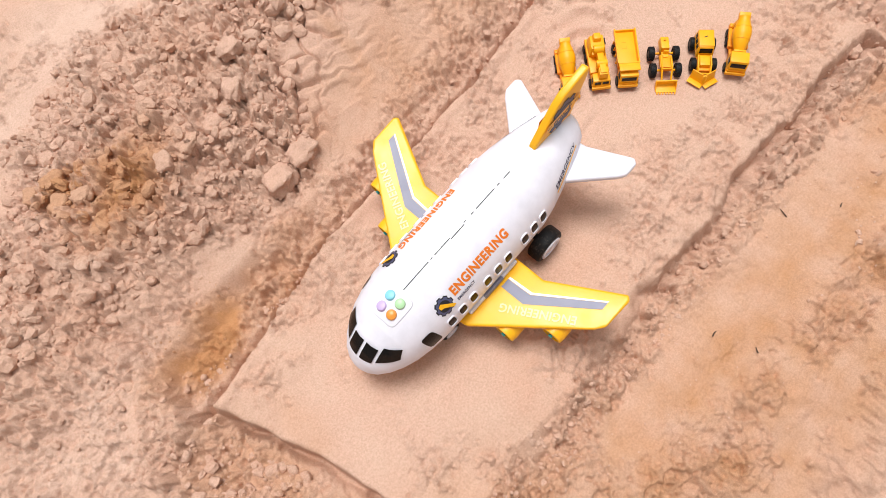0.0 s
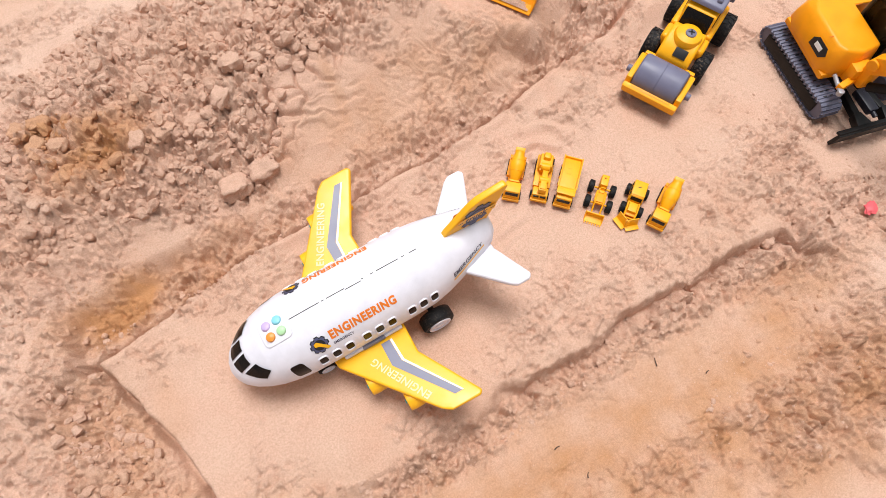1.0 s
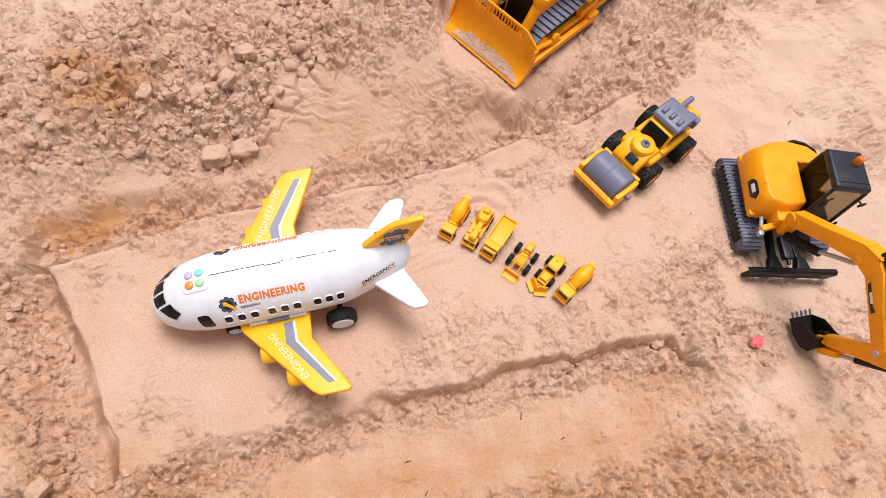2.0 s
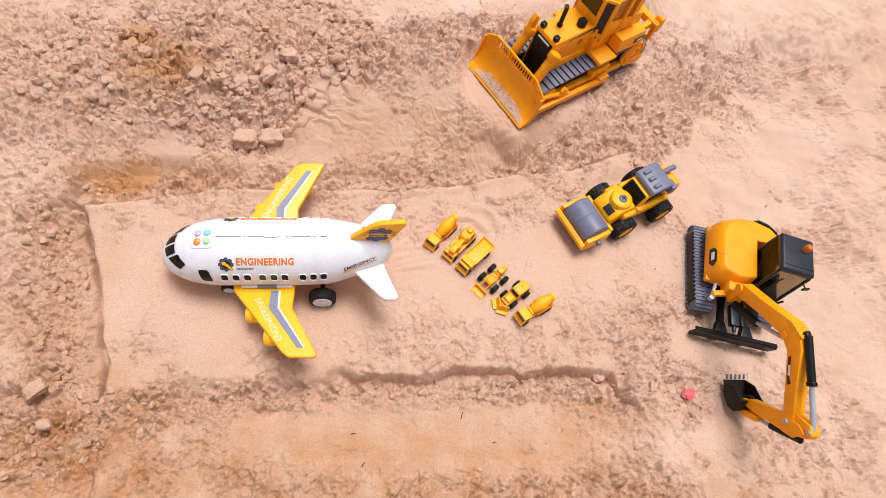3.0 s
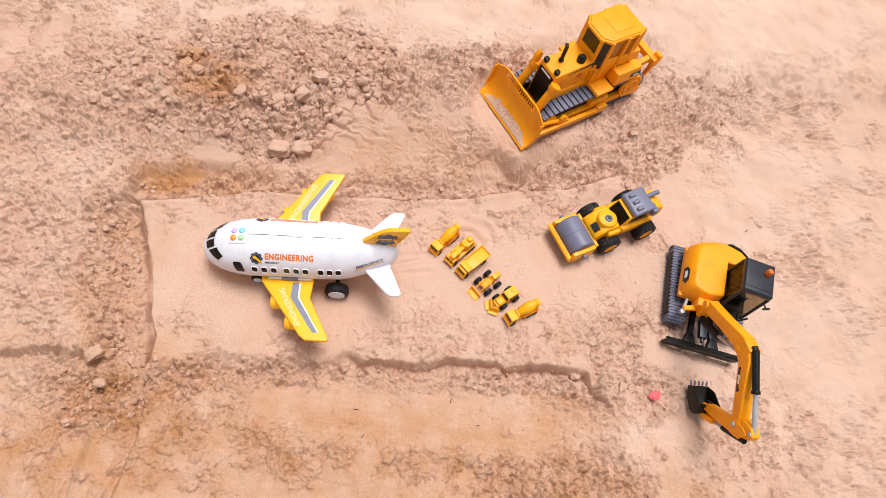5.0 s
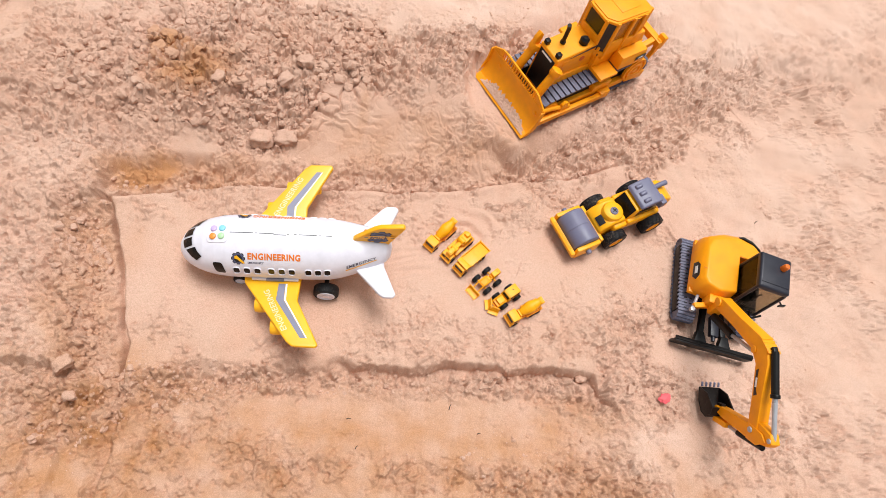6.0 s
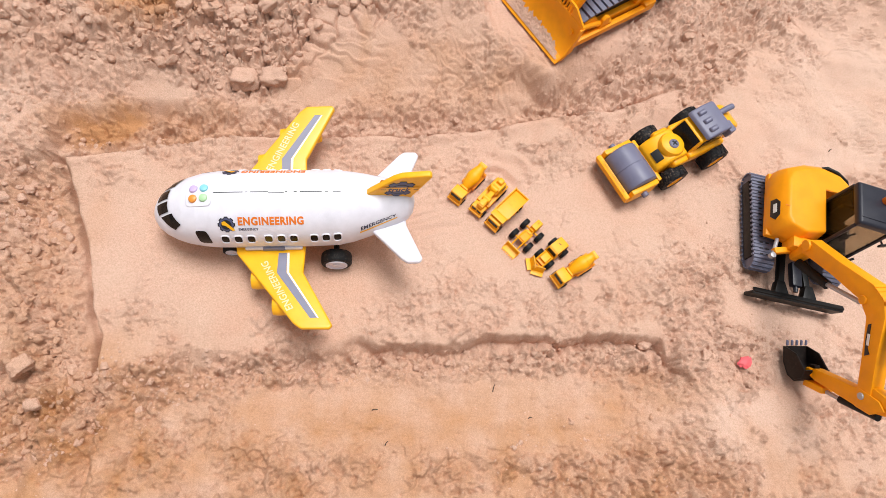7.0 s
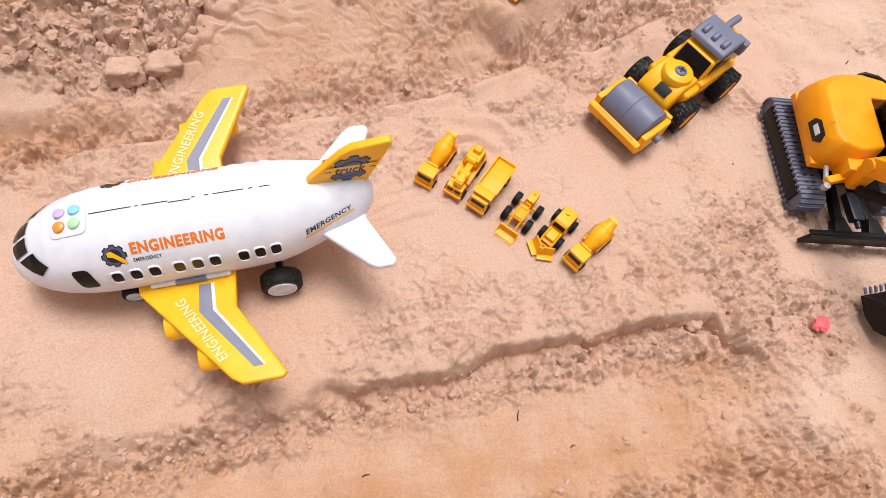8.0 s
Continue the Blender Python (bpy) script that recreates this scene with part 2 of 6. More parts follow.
def gear_outline(r, teeth=8, depth=0.2):
    pts = []
    for i in range(teeth):
        a = math.tau * i / teeth
        for da, rr in ((-0.30, 1 - depth), (-0.19, 1), (0.19, 1), (0.30, 1 - depth)):
            pts.append((r * rr * math.cos(a + da), r * rr * math.sin(a + da)))
    return pts


def flat(outline, z=0.0):
    bm = bmesh.new()
    bm.faces.new([bm.verts.new((x, y, z)) for x, y in outline])
    bmesh.ops.triangulate(bm, faces=bm.faces[:])
    for f in bm.faces:
        if f.normal.z < 0:
            f.normal_flip()
    return bm


def ring_outline(r, n=28, sx=1.0, sy=1.0, power=2.0):
    """A circle, or with a higher power a rounded square."""
    out = []
    for a in np.linspace(0, math.tau, n, endpoint=False):
        c, s = math.cos(a), math.sin(a)
        out.append((sx * r * math.copysign(abs(c) ** (2 / power), c), sy * r * math.copysign(abs(s) ** (2 / power), s)))
    return out

# ---- the sand ----
TABLES = {}


def cells_of(iu, iv, seed):
    """Seven random numbers for each whole cell, from 0 to 1; the last two are a heading's cosine and sine."""
    if seed not in TABLES:
        t = np.random.default_rng(seed).random((512 * 512, 8)).astype(np.float32)
        t[:, 6], t[:, 7] = np.cos(t[:, 5] * math.tau), np.sin(t[:, 5] * math.tau)
        TABLES[seed] = t
    return TABLES[seed].take((iu.astype(np.int32) & 511) * 512 + (iv.astype(np.int32) & 511), axis=0)


def hashed(iu, iv, seed):
    return cells_of(iu, iv, seed)[:, 0]


def waves(x, y, scale, seed):
    """Smooth noise from -1 to 1 with cells of that many metres."""
    u, v = (x / scale).astype(np.float32), (y / scale).astype(np.float32)
    iu, iv = np.floor(u), np.floor(v)
    fu, fv = u - iu, v - iv

    def corner(a, b):
        t = cells_of(iu + a, iv + b, seed)
        return t[:, 6] * (fu - a) + t[:, 7] * (fv - b)
    su, sv = fu * fu * fu * (fu * (fu * 6 - 15) + 10), fv * fv * fv * (fv * (fv * 6 - 15) + 10)
    low = corner(0, 0) * (1 - su) + corner(1, 0) * su
    high = corner(0, 1) * (1 - su) + corner(1, 1) * su
    return 1.5 * (low * (1 - sv) + high * sv)


def layered(x, y, scale, seed, octaves=4, gain=0.5):
    return sum(gain**k * waves(x, y, scale / 2**k, seed + k) for k in range(octaves))


def crumbs(x, y, cell, seed, share=0.7):
    """Heights of loose lumps scattered one to a cell."""
    u, v = (x / cell).astype(np.float32), (y / cell).astype(np.float32)
    iu, iv = np.floor(u - 0.5), np.floor(v - 0.5)
    out = np.zeros_like(u)
    for a in (0, 1):
        for b in (0, 1):
            t = cells_of(iu + a, iv + b, seed)
            r = 0.22 + 0.42 * t[:, 2] ** 1.5
            dx, dy = u - (iu + a + 0.15 + 0.7 * t[:, 0]), v - (iv + b + 0.15 + 0.7 * t[:, 1])
            p, q = dx * t[:, 6] + dy * t[:, 7], (dy * t[:, 6] - dx * t[:, 7]) * (1.0 + 0.7 * t[:, 3])
            d = (p * p + q * q + 0.6 * np.abs(p * q)) / (r * r)
            h = r * np.clip(1 - d, 0, 1) ** 0.85 * (0.95 + 0.5 * p / r * (t[:, 4] - 0.5))
            out = np.maximum(out, np.where(t[:, 3] * 7 % 1 < share, h, 0))
    return out * cell


def flaked(x, y, scale, seed, wide):
    """Flakes of crust: their levels from -1 to 1, and the cracks between them from 0 to 1, broken here and there."""
    u = x + 0.28 * scale * layered(x, y, scale * 0.7, seed + 20, 3, 0.6)
    v = y + 0.28 * scale * layered(x, y, scale * 0.7, seed + 24, 3, 0.6)
    w = waves(u, v, scale, seed)
    broken = step(waves(x, y, scale * 1.4, seed + 28), -0.15, 0.25)
    return np.tanh(w / 0.10), broken * (1 - step(np.abs(w), 0.0, wide))


def step(v, lo, hi):
    s = np.clip((v - lo) / (hi - lo), 0, 1)
    return s * s * (3 - 2 * s)


def blob(x, y, cx, cy, rx, ry, turn=0.0, soft=0.5):
    """1 inside a turned oval, fading to 0 at its rim."""
    c, s = math.cos(radians(turn)), math.sin(radians(turn))
    p, q = ((x - cx) * c + (y - cy) * s) / rx, (-(x - cx) * s + (y - cy) * c) / ry
    return 1 - step(np.hypot(p, q), 1 - soft, 1 + soft)


NORTH_EDGE = ((-0.80, -0.37, -0.30, -0.19, -0.09, 0.05, 0.14, 0.25, 0.35, 0.45, 0.57, 0.80), (0.02, 0.078, 0.098, 0.128, 0.142, 0.157, 0.167, 0.19, 0.222, 0.24, 0.29, 0.40))
SOUTH_EDGE = (
    (-0.60, -0.28, -0.21, -0.13, -0.05, 0.049, 0.074, 0.134, 0.195, 0.225, 0.240, 0.325, 0.335, 0.347, 0.380, 0.406, 0.430, 0.450, 0.493, 0.505, 0.53, 0.70),
    (-0.25, -0.215, -0.20, -0.185, -0.172, -0.162, -0.170, -0.171, -0.169, -0.160, -0.150, -0.144, -0.149, -0.152, -0.148, -0.145, -0.142, -0.146, -0.147, -0.172, -0.20, -0.42),
)
WEST_EDGE = ((-0.40, -0.25, -0.176, -0.084, 0.016, 0.074, 0.12), (-0.275, -0.273, -0.285, -0.315, -0.352, -0.373, -0.385))


def wobble(x, y):
    return 0.007 * layered(x, y, 0.10, 11, 3) + 0.0022 * layered(x, y, 0.03, 15, 3)


def south_of(x, y, wob):
    """Metres southward from the crumbling southern lip."""
    scallop = 0.004 * np.abs(layered(x, 0 * y, 0.040, 13, 3)) + 0.0016 * layered(x, y, 0.012, 17, 2)
    return np.interp(x, *SOUTH_EDGE) - y + scallop + wob * (0.6 + 1.6 * (1 - step(x, 0.0, 0.2)))


def lip_lean(x, y):
    """How far the sand leans north at the foot of the lip, and south at its brow."""
    s = south_of(x, y, wobble(x, y))
    there = step(x, 0.03, 0.12) * (1 - step(x, 0.49, 0.53))
    return there * (0.0045 * np.exp(-((s - 0.0115) / 0.0042) ** 2) - 0.0015 * np.exp(-((s + 0.002) / 0.004) ** 2))


def sand_height(x, y):
    """The lie of the sand, with the shares of loose crumbs and fine ripples at each place."""
    wob = wobble(x, y)
    n = y - np.interp(x, *NORTH_EDGE) + wob * 0.8
    s = south_of(x, y, wob)
    w = np.interp(y, *WEST_EDGE) - x + wob * 0.8
    h = -0.012 + 0.016 * step(x, 0.0, 0.55) + 0.010 * step(n, -0.10, 0.0)
    # the groove along the north edge, and the bank behind it
    along = (1 - step(x, 0.50, 0.62)) * step(x + 1.5 * wob, -0.412, -0.396)
    wide = 0.03 * (1 - step(x, -0.28, -0.15))
    along_bank = along * (1 - step(n, 0.10, 0.22) * (1 - step(x, -0.30, -0.05)))
    h = h - 0.032 * along_bank * step(n, -0.003, 0.008) * (1 - 0.55 * step(n, 0.028 + wide, 0.06 + wide))
    h = h - 0.022 * along * np.exp(-((n - 0.010) / 0.0065) ** 2) * (0.6 + 0.4 * step(layered(x, y, 0.06, 23, 2), -0.4, 0.3))
    h = h + 0.005 * along * np.exp(-((n + 0.009) / 0.008) ** 2) * (0.5 + 0.5 * layered(x, y, 0.03, 27, 2))
    rise = step(n, 0.03, 0.26)
    h = h + rise * (0.078 + 0.01 * layered(x, y, 0.3, 3, 2)) * (1 - 0.45 * step(x, 0.55, 0.95)) * (0.55 + 0.45 * step(x, -0.75, -0.1))
    h = h - 0.035 * step(n, 0.42, 0.8)
    # the low ground in the south under its crumbling lip
    fall = step(s, -0.004, 0.011 + 0.030 * (1 - step(x, 0.0, 0.10)))
    h = h - fall * (0.026 * (1 - step(x, 0.44, 0.60)) * (1 - 0.25 * (1 - step(x, -0.3, 0.0))))
    h = h + 0.016 * step(s, 0.10, 0.30) * step(x, 0.05, 0.3) * (1 - step(x, 0.6, 0.8))
    h = h - 0.020 * step(s, 0.14, 0.30) * (1 - step(x, 0.16, 0.34)) * step(x, -0.25, -0.1)
    h = h - 0.011 * np.exp(-((s - 0.0125) / 0.0036) ** 2) * step(x, 0.03, 0.10) * (1 - step(x, 0.48, 0.52)) * (0.5 + 0.5 * step(layered(x, y, 0.07, 19, 2), -0.3, 0.3))
    # the lip stands a little proud and bulges
    h = h + 0.0025 * np.exp(-((s + 0.014) / 0.012) ** 2) * step(x, 0.0, 0.06) * (1 - step(x, 0.50, 0.55))
    h = h + 0.006 * np.exp(-((s - 0.034) / 0.012) ** 2) * step(x, 0.03, 0.10) * (1 - step(x, 0.50, 0.55))
    # the trench along the west end, and the plateau behind it
    westy = (1 - step(n, -0.02, 0.02)) * (1 - 0.6 * step(s, -0.01, 0.03))
    h = h - 0.030 * step(w, -0.002, 0.007) * westy * (1 - 0.72 * step(w, 0.055, 0.10)) - 0.022 * westy * np.exp(-((w - 0.009) / 0.007) ** 2) * (0.5 + 0.5 * step(layered(x, y, 0.07, 29, 2), -0.3, 0.3))
    h = h - 0.022 * step(w, 0.06, 0.09) * step(-0.215 - y + 0.10 * (x + 0.45) + wob, 0.0, 0.012) * (1 - step(x, -0.36, -0.30))
    # where the machines have pressed their own flat stands
    for cx, cy, rx, ry, turn, level in ((0.445, 0.468, 0.23, 0.12, 35.5, 0.0425), (0.297, 0.362, 0.045, 0.105, 35.5, 0.0375), (0.735, 0.02, 0.13, 0.15, -9, -0.001), (0.705, -0.16, 0.06, 0.06, 0, -0.003), (0.52, 0.15, 0.15, 0.07, 30, 0.003), (-0.05, 0.0, 0.21, 0.12, 4, -0.0125)):
        k = blob(x, y, cx, cy, rx, ry, turn, 0.25)
        h = h * (1 - k) + level * k
    # where the sand is loose, and where it is rippled
    loose = np.zeros_like(x)
    for cx, cy, rx, ry, turn, much in (
        (-0.21, 0.37, 0.26, 0.115, 18, 1.0), (-0.16, 0.27, 0.10, 0.05, 10, 0.8), (0.12, 0.44, 0.20, 0.06, 15, 0.9), (-0.50, 0.27, 0.22, 0.10, 20, 0.55),
        (-0.40, -0.06, 0.05, 0.17, 22, 0.9), (-0.55, -0.05, 0.12, 0.14, 0, 0.5), (-0.36, -0.27, 0.11, 0.07, 0, 0.85), (-0.22, -0.235, 0.10, 0.035, 8, 0.9),
        (0.02, -0.205, 0.18, 0.028, 3, 0.8), (0.30, -0.185, 0.22, 0.028, 6, 0.85), (0.48, -0.20, 0.09, 0.06, 0, 0.9), (0.44, -0.33, 0.20, 0.10, -8, 0.85),
        (0.56, -0.06, 0.055, 0.12, -15, 0.45), (0.62, -0.17, 0.06, 0.06, 0, 0.5), (0.60, 0.33, 0.14, 0.05, 25, 0.75), (0.56, 0.42, 0.10, 0.05, 25, 0.7),
        (0.52, 0.30, 0.16, 0.05, 22, 0.6), (0.75, 0.50, 0.12, 0.06, 30, 0.6), (0.84, 0.33, 0.10, 0.05, 30, 0.5), (1.00, 0.10, 0.07, 0.16, 10, 0.5),
        (0.05, 0.19, 0.35, 0.02, 8, 0.5), (-0.10, 0.165, 0.16, 0.02, 12, 0.7), (0.16, -0.10, 0.05, 0.05, 0, 0.35), (0.95, 0.62, 0.30, 0.12, 35, 0.4),
        (0.28, 0.52, 0.10, 0.06, 20, 0.8), (0.05, -0.33, 0.35, 0.05, 0, 0.35), (0.90, -0.22, 0.16, 0.10, 0, 0.45),
    ):
        loose = np.maximum(loose, much * blob(x, y, cx, cy, rx, ry, turn, 0.45))
    loose = np.clip(loose + 0.30 * layered(x, y, 0.06, 21, 3) * (loose > 0.02) + 0.10 * np.clip(layered(x, y, 0.12, 25, 3), 0, 1), 0, 1)
    smooth = np.zeros_like(x)
    for cx, cy, rx, ry, turn in (
        (0.02, 0.275, 0.09, 0.05, 20), (-0.05, -0.03, 0.30, 0.10, 5), (0.20, 0.06, 0.26, 0.07, 8), (0.50, 0.06, 0.16, 0.10, 10), (0.22, -0.26, 0.32, 0.055, 3),
        (0.80, 0.28, 0.20, 0.07, 30), (0.92, -0.03, 0.16, 0.12, 0), (0.25, 0.62, 0.22, 0.07, 10), (0.297, 0.362, 0.045, 0.105, 35.5), (0.90, 0.80, 0.40, 0.14, 20),
        (-0.007, 0.335, 0.050, 0.022, 8), (0.20, 0.33, 0.030, 0.016, 0), (0.36, 0.30, 0.06, 0.018, 12), (0.10, 0.28, 0.03, 0.015, 10), (0.90, 0.335, 0.12, 0.07, 35),
    ):
        smooth = np.maximum(smooth, blob(x, y, cx, cy, rx, ry, turn, 0.4))
    loose = loose * (1 - 0.75 * smooth)
    loose = np.maximum(loose, 0.75 * along * np.exp(-((n - 0.034) / 0.022) ** 2) * (0.6 + 0.5 * layered(x, y, 0.07, 33, 2)))
    # undulation, crumbs and fine relief
    h = h + 0.006 * layered(x, y, 0.16, 31, 4) * (0.4 + 0.6 * (1 - smooth))
    face = np.exp(-((s - 0.005) / 0.006) ** 2) * step(x, 0.02, 0.10) * (1 - step(x, 0.49, 0.53))
    loose = loose * (1 - 0.9 * face)
    h = h + loose * (0.75 * crumbs(x, y, 0.034, 41, 0.6) + 0.6 * crumbs(x, y, 0.018, 51, 0.75))
    worn = blob(x, y, 0.20, 0.115, 0.33, 0.045, 9, 0.4) + blob(x, y, 0.30, -0.11, 0.26, 0.045, 4, 0.4) + 0.8 * blob(x, y, 0.55, -0.02, 0.10, 0.10, 0, 0.5) + 0.7 * blob(x, y, -0.20, 0.075, 0.16, 0.03, 14, 0.5)
    bank = step(n, 0.02, 0.05) * (1 - step(n, 0.40, 0.55)) * (1 - step(x, 0.62, 0.80))
    patchy = step(0.75 * layered(x, y, 0.085, 57, 5, 0.65) + 0.9 * loose + 0.40 * worn + 0.22 * bank + 0.12 * step(s, 0.0, 0.03) + 0.25 * step(w, 0.0, 0.03) + 0.14 * step(x, 0.62, 0.75), 0.02, 0.46)
    rough = np.clip(0.06 + 0.94 * patchy, 0, 1) * (1 - 0.75 * smooth * (1 - 0.6 * np.clip(worn, 0, 1))) * (1 - 0.85 * face)
    for scale, seed, wide, lift, deep in ((0.040, 201, 0.08, 0.0030, 0.0075), (0.019, 241, 0.12, 0.0020, 0.0052), (0.0095, 281, 0.22, 0.0011, 0.0028)):
        level, crack = flaked(x, y, scale, seed, wide)
        h = h + rough * (0.75 + 0.6 * loose) * (lift * level - deep * crack)
    h = h + rough * (0.50 + 0.50 * loose) * (1.25 * crumbs(x, y, 0.0135, 161, 0.45) + 1.3 * crumbs(x, y, 0.0080, 61, 0.5) + 1.0 * crumbs(x, y, 0.0054, 65, 0.5))
    h = h + (0.12 + 0.5 * rough) * 0.0012 * layered(x, y, 0.0075, 75, 2) * (1 - 0.5 * face)
    # blocky crust, cracked apart, on the loose banks
    u, v = x / 0.042 + 0.5 * layered(x, y, 0.05, 121, 2), y / 0.042 + 0.5 * layered(x, y, 0.05, 123, 2)
    best, second, level = np.full_like(x, 9.0), np.full_like(x, 9.0), np.zeros_like(x)
    iu, iv = np.floor(u), np.floor(v)
    for a in (-1, 0, 1):
        for b in (-1, 0, 1):
            ju, jv = iu + a, iv + b
            d = np.hypot(u - ju - hashed(ju, jv, 131), v - jv - hashed(ju, jv, 132))
            near = d < best
            second = np.where(near, best, np.minimum(second, d))
            level = np.where(near, hashed(ju, jv, 133), level)
            best = np.where(near, d, best)
    gap = second - best
    crust = blob(x, y, -0.10, 0.34, 0.18, 0.07, 18, 0.5) + blob(x, y, -0.13, 0.26, 0.07, 0.04, 10, 0.5) + 0.6 * blob(x, y, 0.14, 0.43, 0.14, 0.05, 15, 0.5) + 0.6 * blob(x, y, -0.36, -0.27, 0.08, 0.05, 0, 0.5)
    h = h + np.clip(crust, 0, 1) * (0.009 * level * step(gap, 0.02, 0.16) - 0.006 * (1 - step(gap, 0.0, 0.07)))
    # drag marks along the low southern ground, and comb marks on the bank face
    tracks = blob(x, y, 0.25, -0.255, 0.42, 0.075, 3, 0.3)
    h = h + tracks * 0.0012 * waves(x * 0.10 + 0.3 * y, y, 0.014, 81)
    comb = np.maximum(blob(x, y, 0.37, 0.255, 0.10, 0.028, 14, 0.5), 0.7 * blob(x, y, 0.24, 0.30, 0.16, 0.05, 14, 0.5))
    h = h + np.clip(comb, 0, 1) * 0.0075 * np.abs(waves(x + 0.45 * y + 0.010 * layered(x, y, 0.03, 83, 2), 0.62 * y - 0.1 * x, 0.0105, 85))
    ripple = np.maximum(blob(x, y, 0.01, 0.292, 0.065, 0.036, 8, 0.4), blob(x, y, 0.235, 0.305, 0.075, 0.036, 12, 0.4))
    bend = 0.006 * layered(x, y, 0.03, 88, 3)
    h = h + ripple * 0.0018 * np.tanh(waves(0.30 * x, y + 0.15 * x + bend, 0.0105, 87) / 0.16)
    # wheel and finger marks behind the airplane's tail
    swirl = np.hypot(x - 0.24, y - 0.07)
    h = h + blob(x, y, 0.27, 0.115, 0.07, 0.03, 15, 0.5) * 0.0032 * np.sin(swirl / 0.0042 + 2 * layered(x, y, 0.05, 141, 2))
    drawn = blob(x, y, 0.145, 0.035, 0.06, 0.04, 20, 0.5)
    h = h + drawn * 0.0030 * waves(0.25 * (x * 0.94 + y * 0.34), y * 0.94 - x * 0.34, 0.010, 145)
    # creases and old footprints on the open sand in the east and north
    open_sand = np.clip(step(x, 0.62, 0.80) + step(y, 0.50, 0.62) + step(-x, 0.42, 0.55) * step(y, 0.0, 0.2), 0, 1)
    crease = np.abs(layered(x, y, 0.17, 171, 3))
    h = h + open_sand * (0.010 * layered(x, y, 0.11, 175, 3) + 0.0022 * (1 - step(crease, 0.0, 0.05)) * step(layered(x, y, 0.25, 179, 2), 0.0, 0.4))
    # cracks on the flat top near the lip
    crack = np.abs(layered(x, y, 0.075, 91, 3))
    h = h - 0.0022 * (1 - step(crack, 0.0, 0.018)) * blob(x, y, 0.27, -0.10, 0.26, 0.05, 4, 0.4) * (1 - fall)
    return h, loose, np.clip(rough + 0.04, 0, 1)


def axis_cells(lo, hi, fine_lo, fine_hi, fine, coarse, far):
    """Grid lines: fine in the middle, coarser beside it, then growing out to the horizon."""
    mid = np.arange(fine_lo, fine_hi, fine)
    left, right = np.arange(fine_lo - coarse, lo, -coarse)[::-1], np.arange(fine_hi, hi, coarse)
    grow = np.cumsum(coarse * 1.35 ** np.arange(1, 34))
    grow = grow[grow < far]
    return np.r_[lo - grow[::-1], left, mid, right, hi + grow]


